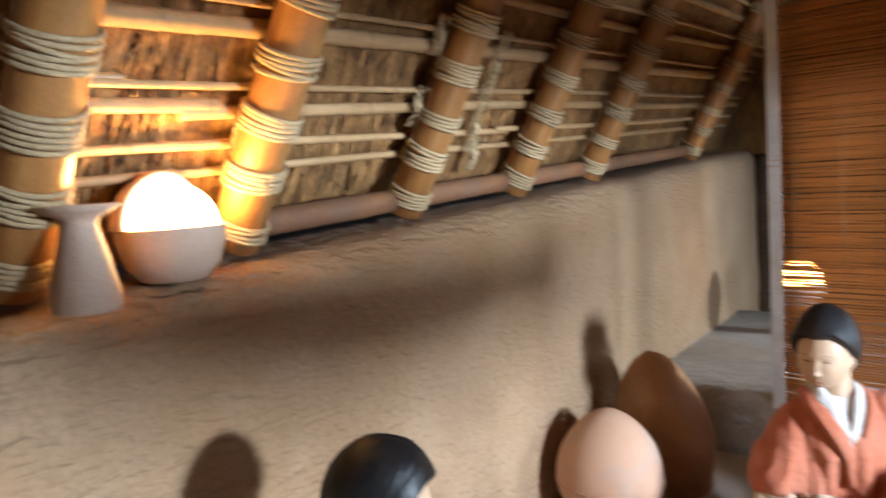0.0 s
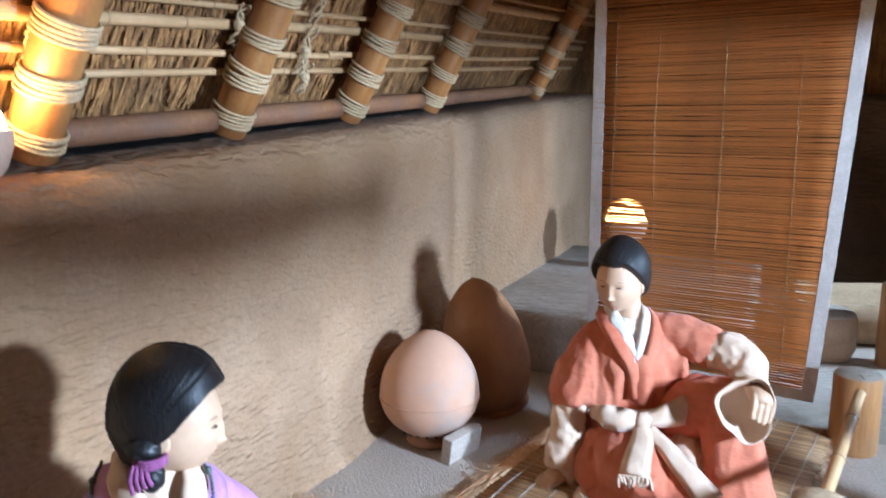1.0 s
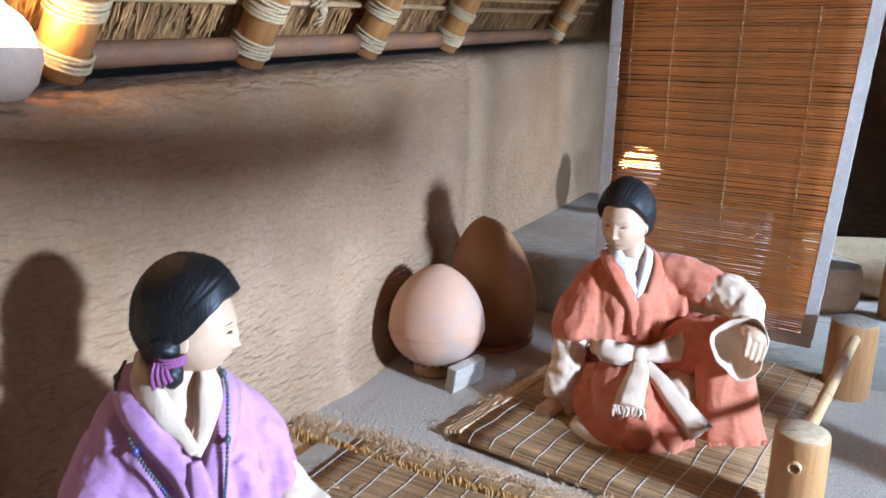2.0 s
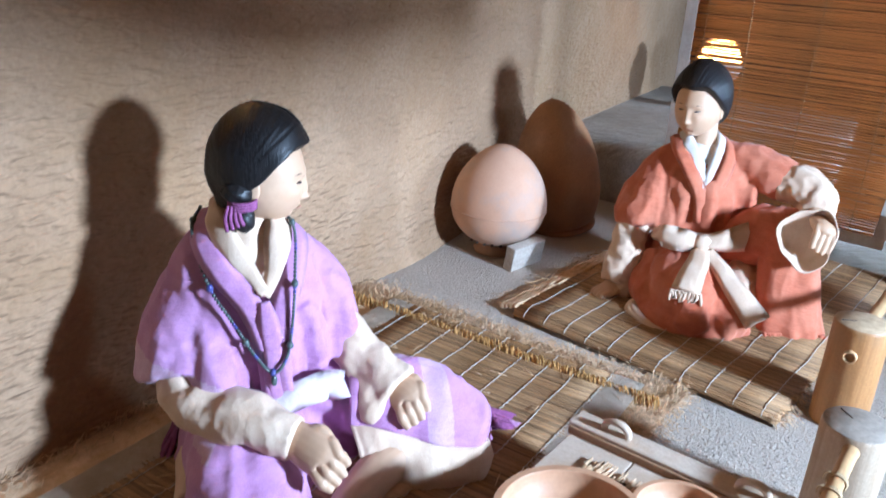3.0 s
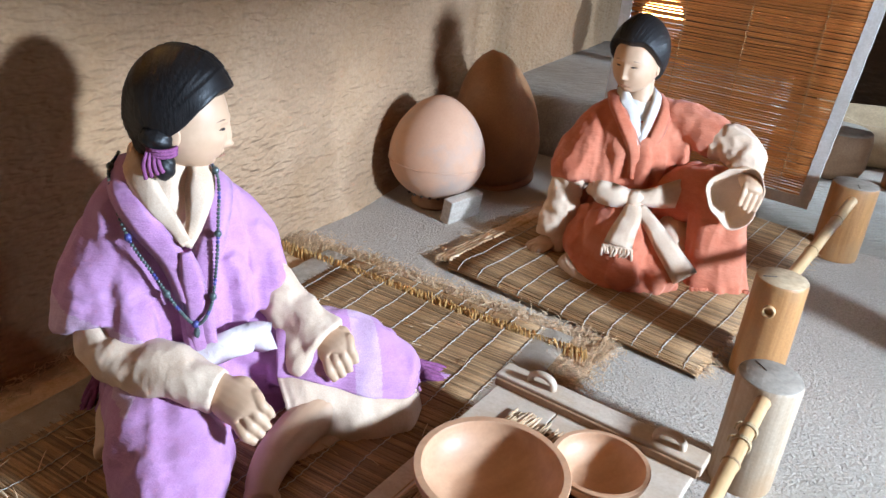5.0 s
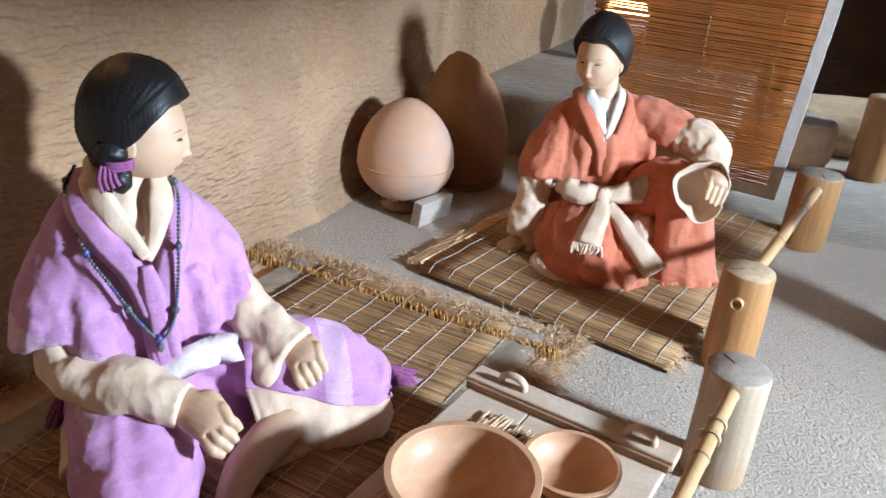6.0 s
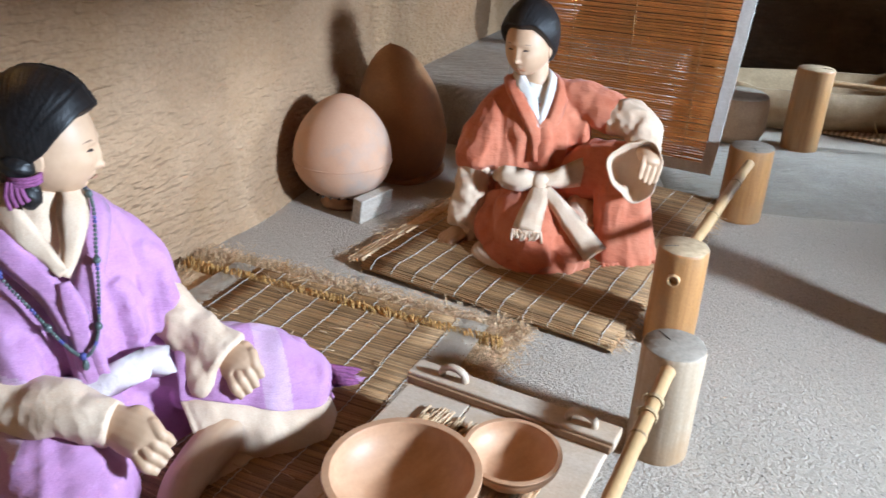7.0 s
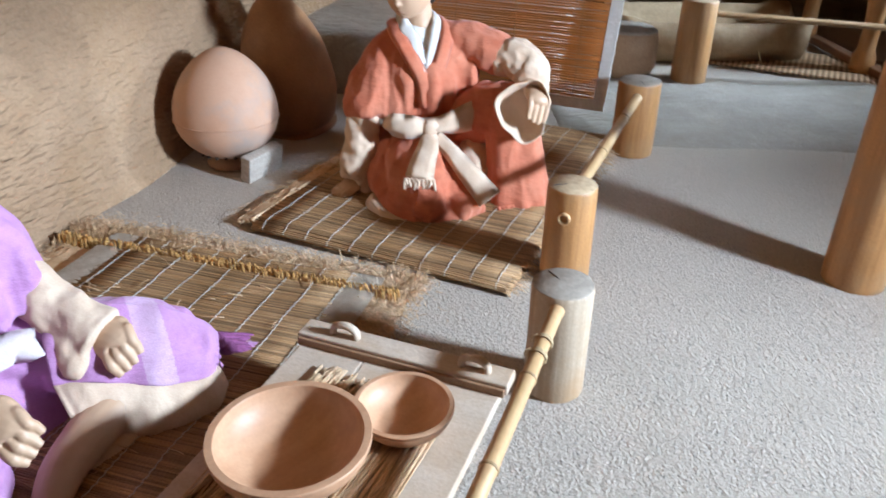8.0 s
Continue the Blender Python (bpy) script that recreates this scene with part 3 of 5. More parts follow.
part("mouth_rim", bm, M_CLAY_PALE, ob)

ob = thing("tied_stick_frame", frame_at(plan(-0.28, -0.06, 1.142), U, Z), "small reddish stick tied with fibre on the ledge", "stick")
bm = bmesh.new()
tube(bm, [(-0.3, 0.02, 0.012, 0.012), (-0.1, 0.0, 0.016, 0.012), (0.02, 0, 0.014, 0.010)], 8, steps=4)
part("stick", bm, M_SILL, ob)
bm = bmesh.new()
for k in range(5):
    tube(bm, [(-0.01 + 0.006 * k, 0.016 * math.cos(a), 0.015 + 0.016 * math.sin(a), 0.003) for a in [k + 2 * math.pi * j / 10 for j in range(11)]], 5)
tube(bm, [(0.0, 0, 0.02, 0.003), (0.03, 0.01, 0.03, 0.003), (0.05, 0.02, 0.0, 0.002)], 5, steps=3)
part("binding", bm, M_ROPE, ob)

# ---- the jars ----
ob = thing("egg_shaped_jar", pose(0.378, 2.79, 0, -2, 1, 0), "egg-shaped terracotta jar with a seam, resting on the floor", "jar")
bm = bmesh.new()
R = 0.196
prof = [(0.0, 0.03)]
for k in range(1, 36):
    q = -math.cos(math.pi * k / 36)
    w = (1 - abs(q) ** 2.1) ** 0.56 * (1 - 0.14 * q) * (1 - 0.05 * max(0, q) ** 2)
    prof.append((R * w, 0.245 + 0.215 * q))
prof.append((0.0, 0.461))
turned(bm, prof, 48, wobble=0.012, seed=2)
body = part("body", bm, M_CLAY, ob)
bm = bmesh.new()
zr = 0.195
tube(bm, [(0.1985 * math.cos(a), 0.1985 * math.sin(a), zr, 0.003) for a in [2 * math.pi * k / 60 for k in range(61)]], 6)
part("seam", bm, M_CLAY, body, "raised clay seam round the jar")
bm = bmesh.new()
turned(bm, [(0.0, 0.0), (0.085, 0.0), (0.092, 0.015), (0.075, 0.05), (0.0, 0.05)], 28)
part("foot_ring", bm, M_CLAY_DARK, ob, "dark clay foot ring")
for k in range(7):
    bm = bmesh.new()
    a = radians(-150 + 17 * k)
    blob(bm, (0.118 * math.cos(a), 0.118 * math.sin(a), 0.062), (0.007, 0.007, 0.005), seg=8, rows=6)
    part("pierced_hole", bm, M_IRON, body, "small dark hole near the foot")

ob = thing("tall_pointed_jar", pose(0.690, 3.15, 0, 0, -9, 15), "tall dark terracotta jar with a pointed top on the floor", "jar")
bm = bmesh.new()
turned(bm, [(0.0, 0.0), (0.15, 0.0), (0.166, 0.008), (0.168, 0.022), (0.155, 0.034), (0.0, 0.034)], 40)
part("foot_ring", bm, M_CLAY_DARK, ob)
bm = bmesh.new()
prof = [(0.0, 0.028), (0.150, 0.028)]
for k in range(1, 28):
    t = k / 28
    prof.append((0.198 * (1 - max(0, (t - 0.2) / 0.8) ** 2.3) ** 0.60 * (0.80 + 0.2 * math.sin(0.5 * math.pi * min(1, t / 0.3))), 0.03 + 0.57 * t))
prof.append((0.0, 0.605))
turned(bm, prof, 48, wobble=0.01, seed=5)
part("body", bm, M_CLAY_DARK, ob)

ob = thing("wooden_chock", pose(0.487, 2.655, 0.0, 8, 0, 46), "grey weathered wooden chock leaning against the jar", "wood block")
bm = bmesh.new()
box(bm, (0.19, 0.045, 0.10), (0, 0, 0.052), 0.004)
part("block", bm, M_BLOCK, ob, smooth=False)

# ---- mats ----
def mat_frame(x, y, ex):
    ex = Vector((*ex, 0)).normalized()
    return frame_at(Vector((x, y, 0)), ex, Z)


def wavy(x, y, seed, amp=0.006):
    return amp * noise.noise((x * 3 + seed, y * 3, seed))


def reed_mat(name, m, width, length, z, pitch, strings, material, label, seed, edge_roll=0.0, far_sign=-1):
    """A mat of reeds that run along x, bound by strings that run along y. length runs in the direction far_sign * y."""
    ob = thing(name, m, label, "mat")
    rng = random.Random(seed)

    def height(x, y):
        return z + wavy(x, y, seed) - (edge_roll * max(0.0, 1 - abs(y) / 0.05) ** 2 if edge_roll else 0)
    bm = bmesh.new()
    n = int(length / pitch)
    for i in range(n):
        y = far_sign * (i + 0.5) * pitch
        r = pitch * rng.uniform(0.50, 0.66)
        x0, x1 = rng.uniform(-0.012, 0.006), width + rng.uniform(-0.012, 0.018)
        pts = []
        for k in range(9):
            x = x0 + (x1 - x0) * k / 8
            pts.append((x, y + 0.35 * pitch * noise.noise((x * 5, i * 0.37, seed)), height(x, y) - 0.0015 + 0.0022 * rng.random(), r))
        tube(bm, pts, 6)
    tagged(part("reeds", bm, material, ob), kind="stuff")
    # backing under the reeds
    bm = bmesh.new()
    rows = [[Vector((width * i / 12, far_sign * length * k / 16, height(width * i / 12, far_sign * length * k / 16) - pitch * 0.7)) for k in range(17)] for i in range(13)]
    low = [[Vector((p.x, p.y, 0.003)) for p in r] for r in rows]
    skin_rings(bm, [low[0], *rows, low[-1]], 0, False, False)
    part("backing", bm, M_STRAW, ob)
    for s in strings:
        bm = bmesh.new()
        pts = []
        steps = int(length / (2 * pitch))
        for k in range(steps + 1):
            y = far_sign * length * k / steps
            pts.append((s + 0.006 * noise.noise((k * 0.11, s * 9, seed)) + 0.0016 * (-1) ** k, y, height(s, y) + pitch * 0.62 + 0.0006, 0.0013))
        tube(bm, pts, 5)
        part("binding_string", bm, M_CORD, ob)
    return ob


# a thick straw pad with a ragged fringe, and the fine mat on it
PAD = mat_frame(-0.10, 2.33, (0.85, -0.53))
ob = thing("straw_pad", PAD, "thick ragged pad of coarse yellow straw on the floor", "straw pad")
bm = bmesh.new()
rows = []
for i in range(25):
    row = []
    for k in range(33):
        x, y = 1.16 * i / 24, -1.75 * k / 32
        edge = min(i, 24 - i, k)
        row.append(Vector((x + 0.012 * noise.noise((x * 9, y * 9, 1)), y + 0.012 * noise.noise((x * 9, y * 9, 6)), (0.004 if edge == 0 else 0.019) + 0.007 * noise.noise((x * 14, y * 14, 2)))))
    rows.append(row)
skin_rings(bm, rows, 0, False, False)
part("pad", bm, M_STRAW_PALE, ob)
rng = random.Random(21)
bm = bmesh.new()
for i in range(20000):
    side = rng.random()
    if side < 0.62:
        x, y = rng.uniform(-0.02, 1.18), rng.gauss(-0.040, 0.036)
        a = rng.gauss(math.pi / 2, 0.9) if rng.random() < 0.5 else rng.gauss(0, 0.5)
    elif side < 0.88:
        x, y = rng.gauss(1.10, 0.045), rng.uniform(-0.62, 0.02)
        a = rng.gauss(0, 0.8)
    else:
        x, y = rng.gauss(0.03, 0.03), rng.uniform(-1.6, 0.0)
        a = rng.gauss(math.pi / 2, 0.5)
    ln, w = rng.uniform(0.008, 0.030), rng.uniform(0.0006, 0.0013)
    z0, z1 = 0.020 + rng.uniform(-0.004, 0.010), 0.020 + rng.uniform(-0.008, 0.012)
    if rng.random() < 0.05:
        z1 += 0.02
    p, q = Vector((x, y, z0)), Vector((x + ln * math.cos(a), y + ln * math.sin(a), max(z1, 0.002)))
    sd = Vector((-math.sin(a), math.cos(a), 0)) * w
    f = [bm.verts.new(v) for v in (p - sd, p + Z * w, p + sd, q + sd, q + Z * w, q - sd)]
    bm.faces.new((f[0], f[1], f[4], f[5])), bm.faces.new((f[1], f[2], f[3], f[4]))
part("fringe", bm, M_STRAW_PALE, ob, "frayed pale straw ends")

M_GOLD = mat("golden_straw", (0.68, 0.39, 0.13), (0.50, 0.26, 0.07), (40, 40, 40), 0.75, 0.2, 200, island=0.3)
bm = bmesh.new()
for i in range(420):
    row = i % 2
    x = 1.14 * (i // 2) / 210 + rng.uniform(-0.003, 0.003)
    y = -0.108 - 0.018 * row + rng.uniform(-0.004, 0.004)
    h = 0.040 + rng.uniform(-0.004, 0.008)
    tube(bm, [(x - 0.006, y + 0.010, 0.018, 0.0016), (x - 0.002, y + 0.003, h, 0.0018), (x + 0.004, y - 0.006, h - 0.001, 0.0018), (x + 0.008, y - 0.014, 0.018, 0.0016)], 5, steps=2)
for i in range(150):
    y = -0.10 - 0.52 * i / 150
    x = 1.045 + rng.uniform(-0.008, 0.008)
    h = 0.030 + rng.uniform(-0.004, 0.008)
    tube(bm, [(x - 0.012, y - 0.004, 0.018, 0.0016), (x, y, h, 0.0018), (x + 0.012, y + 0.004, 0.016, 0.0016)], 5, steps=2)
tagged(part("knotted_edge", bm, M_GOLD, ob, "golden knotted straw edge"), kind="stuff")

FINE = mat_frame(0.075, 2.16, (0.85, -0.53))
fine = reed_mat("fine_reed_mat", FINE, 0.74, 1.60, 0.035, 0.0058, [0.03 + 0.088 * k for k in range(9)], M_STRAW, "fine brown reed mat bound with white string, cloth along its edges", 3)
for x0, x1, name in ((-0.085, 0.008, "cloth_edge"), (0.735, 0.835, "cloth_edge")):
    bm = bmesh.new()
    rows = []
    for i in range(5):
        x = x0 + (x1 - x0) * i / 4
        rows.append([Vector((x, -1.60 * k / 40 - 0.0, 0.037 + 0.0025 * math.sin(math.pi * i / 4) + wavy(x, -1.6 * k / 40, 3) + 0.0015 * noise.noise((x * 30, k * 0.9, 4)))) for k in range(41)])
    skin_rings(bm, rows, 0, False, False)
    bmesh.ops.solidify(bm, geom=list(bm.faces), thickness=0.006)
    part(name, bm, M_CLOTHEDGE, fine, "pale hemp cloth binding")

RED_MAT = mat_frame(0.425, 2.165, (0.77, -0.64))
coarse = reed_mat("coarse_reed_mat", RED_MAT, 0.90, 1.35, 0.040, 0.0058, [0.04 + 0.082 * k for k in range(11)], M_STRAW, "pale brown reed mat bound with white string on the floor", 9, edge_roll=0.022, far_sign=1)

# the coarse mat's rope selvage and its frayed far end
for k in range(4):
    bm = bmesh.new()
    pts = [(-0.012 - 0.019 * k + 0.006 * noise.noise((q * 0.4, k, 2)), 0.02 + 1.30 * q / 40, 0.036 - 0.005 * k + 0.004 * noise.noise((q * 0.7, k, 5)), 0.0085 + 0.0015 * noise.noise((q * 2.3, k, 8))) for q in range(41)]
    tube(bm, pts, 8)
    part("selvage_rope", bm, M_STRAW_PALE, coarse, "pale plaited straw selvage")
bm = bmesh.new()
rng = random.Random(44)
for i in range(900):
    far = rng.random() < 0.6
    x, y = (0.90 + rng.gauss(0, 0.012), rng.uniform(0.0, 1.33)) if far else (-0.07 + rng.gauss(0, 0.02), rng.uniform(0.0, 1.33))
    a, ln = (rng.gauss(0, 0.5) if far else rng.gauss(math.pi, 0.7)), rng.uniform(0.012, 0.05)
    z0 = rng.uniform(0.012, 0.04)
    tube(bm, [(x, y, z0, 0.0010), (x + ln * math.cos(a), y + ln * math.sin(a), max(0.004, z0 - rng.uniform(-0.006, 0.03)), 0.0007)], 3)
tagged(part("frayed_edge", bm, M_STRAW_PALE, coarse, "frayed pale reed edge"), kind="stuff")

# loose straws lying about on the mats
bm = bmesh.new()
rng = random.Random(5)
for i in range(80):
    p = FINE @ Vector((rng.uniform(0.02, 0.72) if i < 45 else rng.uniform(0.0, 0.25), -rng.uniform(0.02, 1.3) ** 1.2, 0.046))
    a, ln = rng.uniform(0, math.pi), rng.uniform(0.03, 0.09)
    d = Vector((math.cos(a), math.sin(a), rng.uniform(-0.05, 0.12)))
    tube(bm, [(*p, 0.0011), (*(p + d * ln * 0.5 + Z * 0.003), 0.0011), (*(p + d * ln), 0.0008)], 4)
tagged(part("loose_straw", bm, M_STRAW_PALE), "loose bits of dry straw scattered on the mat", "straw", kind="stuff")


# coarse grit on the floor
rng = random.Random(31)
bm = bmesh.new()
for i in range(9000):
    x, y = rng.uniform(0.75, 2.9), rng.uniform(0.55, 2.75)
    if i < 5000:
        x, y = rng.uniform(0.85, 2.1), rng.uniform(0.6, 1.9)
    r = 0.0011 + 0.0019 * rng.random() ** 3
    a = rng.uniform(0, 6.28)
    c = Vector((x, y, 0.006 * noise.noise(Vector((x, y, 0)) * 2.3) + r * 0.4))
    ring = [bm.verts.new(c + Vector((r * rng.uniform(0.7, 1.5) * math.cos(a + q * 1.571), r * rng.uniform(0.7, 1.5) * math.sin(a + q * 1.571), -0.2 * r))) for q in range(4)]
    top = bm.verts.new(c + Vector((0, 0, r * rng.uniform(0.5, 0.9))))
    for q in range(4):
        bm.faces.new((ring[q], ring[(q + 1) % 4], top))
M_GRIT = mat("grit", (0.47, 0.43, 0.38), (0.17, 0.14, 0.115), (160, 160, 160), 0.9)
tagged(part("floor_grit", bm, M_GRIT, smooth=False), "scattered coarse grit on the floor", "grit", kind="stuff")


# ---- fence posts and rails ----
def post(at, r, h, material, end, label, lean=(0, 0), seed=0, hole=None):
    ob = thing("fence_post", pose(*at, lean[0], lean[1], 0), label, "wooden post", "short log posts of the fence")
    bm = bmesh.new()
    turned(bm, [(0.0, -0.02), (r * 0.97, -0.02), (r * 1.0, 0.01), (r * 1.0, h * 0.3), (r * 0.99, h * 0.6), (r * 0.985, h - 0.012), (r * 0.955, h - 0.002), (r * 0.93, h), (0.0, h + 0.001)], 40, wobble=0.02, seed=seed)
    for f in bm.faces:
        if f.calc_center_median().z > h - 0.004:
            f.material_index = 1
    log = part("log", bm, [material, end], ob)
    bm = bmesh.new()
    a = seed * 1.3 + 0.5
    box(bm, (r * 0.55, 0.0009, 0.004), (r * 0.52 * math.cos(a), r * 0.52 * math.sin(a), h + 0.0005), 0.001, Matrix.Rotation(a, 4, "Z"))
    part("drying_crack", bm, M_IRON, log, "dark drying crack in the end grain")
    if hole:
        ang, hz = hole
        bm = bmesh.new()
        ring = lambda q, x: [Vector((x, q * math.cos(2 * math.pi * k / 20), q * math.sin(2 * math.pi * k / 20))) for k in range(20)]
        skin_rings(bm, [ring(0.018, -0.02), ring(0.018, 0.009), ring(0.0165, 0.011), ring(0.0125, 0.010), ring(0.0115, -0.01)], 0, True)
        part("bamboo_stub", bm, M_BAMBOO, log, "cut end of a bamboo rail", m=pose(r * math.cos(ang), r * math.sin(ang), hz, 0, 0, math.degrees(ang)))
    return ob


post((1.092, 1.195, 0), 0.073, 0.292, M_POST_GREY, M_ENDGRAIN, "pale weathered log post with grey sawn top", (0, 0), 1)
post((1.318, 1.655, 0), 0.073, 0.312, M_POST, M_ENDPALE, "orange-brown log post with a bamboo stub through it", (0, 0), 2, hole=(radians(-128), 0.235))
post((2.015, 2.555, 0), 0.088, 0.305, M_POST, M_ENDGRAIN, "orange-brown log post on the earthen floor", (0, 0), 3)
post((2.81, 3.42, 0), 0.093, 0.43, M_POST, M_ENDPALE, "tall orange-brown log post beside the trough", (0, 0), 4)
bamboo("bamboo_rail", (1.345, 1.70, 0.262), (1.925, 2.405, 0.285), 0.019, "bamboo fence rail between two log posts", "bamboo rails of the fence", 0.30, 5)
rail = bamboo("bamboo_rail", (1.048, 1.125, 0.268), (0.30, 0.10, 0.235), 0.0165, "bamboo fence rail tied with cord", "bamboo rails of the fence", 0.21, 6)
bamboo("bamboo_rail", (2.88, 3.40, 0.36), (4.35, 2.86, 0.285), 0.016, "bamboo fence rail between log posts", "bamboo rails of the fence", 0.33, 7)
for x in (0.115, 0.165):
    bm = bmesh.new()
    for k in range(3):
        tube(bm, [(x + 0.004 * k, 0.0185 * math.cos(a), 0.0185 * math.sin(a), 0.0022) for a in [2 * math.pi * j / 14 for j in range(15)]], 5)
    tube(bm, [(x, -0.015, 0.014, 0.002), (x + 0.006, -0.024, 0.010, 0.002), (x + 0.004, -0.026, -0.006, 0.0014)], 5, steps=3)
    part("cord_tie", bm, M_ROPE, rail, "brown cord tied round the rail")

ob = thing("roof_pillar", pose(2.175, 1.43, 0), "thick reddish-brown log pillar standing on the floor", "pillar")
bm = bmesh.new()
turned(bm, [(0.0, -0.03), (0.088, -0.03), (0.09, 0.02), (0.088, 0.8), (0.086, 1.8), (0.084, 3.6), (0.0, 3.6)], 32, wobble=0.02, seed=8)
part("log", bm, M_POST, ob)

# ---- the low wooden table with its bowls ----
TAB = frame_at(Vector((0.525, 1.325, 0)), Vector((0.80, -0.60, 0)), Z)
ob = thing("low_table", TAB, "low pale wooden board table with a raised batten and loop handles", "low table")
for k, (x0, x1) in enumerate(((0.0, 0.16), (0.162, 0.32), (0.322, 0.475))):
    bm = bmesh.new()
    box(bm, (x1 - x0, 0.74, 0.024), ((x0 + x1) / 2, -0.38, 0.145), 0.003)
    part("plank", bm, M_BOARD, ob, smooth=False)
bm = bmesh.new()
box(bm, (0.50, 0.062, 0.026), (0.238, 0.0, 0.168), 0.004)
batten = part("batten", bm, M_BOARD, ob, smooth=False)
bm = bmesh.new()
box(bm, (0.49, 0.008, 0.020), (0.238, -0.036, 0.164), 0.002)
part("groove_strip", bm, M_BOARD_BROWN, batten, "brown grooved edge strip", smooth=False)
for x in (0.095, 0.405):
    bm = bmesh.new()
    tube(bm, [(x - 0.030, 0.0, 0.178, 0.008), (x - 0.028, 0, 0.196, 0.008), (x - 0.012, 0, 0.207, 0.008), (x + 0.012, 0, 0.207, 0.008), (x + 0.028, 0, 0.196, 0.008), (x + 0.030, 0, 0.178, 0.008)], 10, steps=3, flat=1.3, side=(0, 1, 0))
    part("loop_handle", bm, M_BOARD, batten)
for x in (0.06, 0.41):
    for y in (-0.08, -0.66):
        bm = bmesh.new()
        box(bm, (0.05, 0.05, 0.136), (x, y, 0.067), 0.005)
        part("leg", bm, M_BOARD, ob, smooth=False)

STRAWMAT = TAB @ pose(0.085, -0.115, 0.158, 0, 0, -4)
ob = thing("straw_placemat", STRAWMAT, "bundle of pale straw spread under the bowls", "straw mat")
bm = bmesh.new()
rng = random.Random(3)
for i in range(300):
    y0, x = rng.uniform(-0.03, 0.03), rng.uniform(0, 0.32)
    tube(bm, [(x, y0, 0.004 + 0.006 * rng.random(), 0.0017), (x + 0.01 * rng.gauss(0, 1), y0 - 0.25, 0.008 * rng.random() + 0.004, 0.0017), (x + 0.016 * rng.gauss(0, 1), -0.5 + rng.uniform(-0.03, 0.03), 0.004 + 0.008 * rng.random(), 0.0014)], 4)
tagged(part("straw", bm, M_STRAW_PALE, ob), kind="stuff")
bm = bmesh.new()
rows = [[Vector((0.32 * i / 6, -0.49 * k / 8, 0.003)) for k in range(9)] for i in range(7)]
skin_rings(bm, rows, 0, False, False)
bmesh.ops.solidify(bm, geom=list(bm.faces), thickness=0.002)
part("base_layer", bm, M_STRAW, ob)


def bowl(at, r, h, label, tilt=(0, 0)):
    ob = thing("wooden_bowl", pose(*at, tilt[0], tilt[1], 30), label, "bowl", "turned wooden bowls on the table")
    bm = bmesh.new()
    out = [(0.0, 0.0), (0.52 * r, 0.0), (0.56 * r, 0.005)]
    out += [(r * (0.56 + 0.44 * math.sin(0.5 * math.pi * t)), 0.005 + (h - 0.005) * t ** 1.25) for t in (0.12, 0.25, 0.4, 0.55, 0.7, 0.85, 0.96)]
    out += [(r * 1.0, h - 0.003), (r * 0.999, h - 0.0015), (r * 0.993, h), (r * 0.990, h), (r * 0.905, h), (r * 0.902, h), (r * 0.895, h - 0.0015), (r * 0.893, h - 0.004)]
    out += [(r * 0.888 * (0.5 + 0.5 * math.sin(0.5 * math.pi * t)), 0.012 + (h - 0.016) * t ** 1.3) for t in (0.85, 0.7, 0.55, 0.4, 0.25, 0.12, 0.03)]
    out += [(0.3 * r, 0.0115), (0.0, 0.011)]
    turned(bm, out, 64)
    part("body", bm, M_BOWL, ob)
    return ob


bowl((0.447, 0.91, 0.160), 0.148, 0.085, "large turned wooden bowl of orange-brown wood")
bowl((0.668, 0.965, 0.160), 0.098, 0.062, "small turned wooden bowl of orange-brown wood")

# ---- the reed blind ----
BL_R, BL_L = Vector((2.005, 2.755, 0)), Vector((1.205, 3.385, 0))
BDIR = (BL_L - BL_R).normalized()
BLIND = frame_at(BL_R, BDIR, Z)
BW, B0, B1 = (BL_L - BL_R).length, 0.15, 2.75
ob = thing("reed_blind", BLIND, "hanging blind of thin orange-brown reeds with pale cloth edges", "blind")
rng = random.Random(77)
kinds = []
for k in range(8):
    bm = bmesh.new()
    pts = [(BW * i / 10 + (rng.uniform(-0.01, 0.02) if i in (0, 10) else 0), 0.0016 * noise.noise((i * 0.8, k, 1)), 0.0028 * noise.noise((i * 0.6, k, 4)), 0.0051 + 0.0010 * noise.noise((i * 0.9, k, 8))) for i in range(11)]
    tube(bm, pts, 5)
    kinds.append(part("slat", bm, M_SLAT, ob, m=Matrix.Translation((0, 0, B0 + 0.006 + 0.0115 * k))))
for k, o in enumerate(kinds):
    zk = B0 + 0.006 + 0.0115 * k
    wide = (BW + 0.06 * (zk - 0.95)) / BW
    o.matrix_basis = pose(BW * (1 - wide), 0, zk) @ Matrix.Diagonal((wide, 1, 1, 1))
z = B0 + 0.006 + 0.0115 * 8
while z < B1:
    tiltz = rng.gauss(0, 0.0016)
    wide = (BW + 0.06 * (z - 0.95)) / BW
    shared("slat", kinds[rng.randrange(8)].data, ob, pose(BW * (1 - wide), rng.uniform(-0.002, 0.002), z, 0, -math.degrees(tiltz), 0) @ Matrix.Diagonal((wide, 1, 1, 1)))
    z += rng.choice((0.0094, 0.0100, 0.0108, 0.0112, 0.0118, 0.0135))
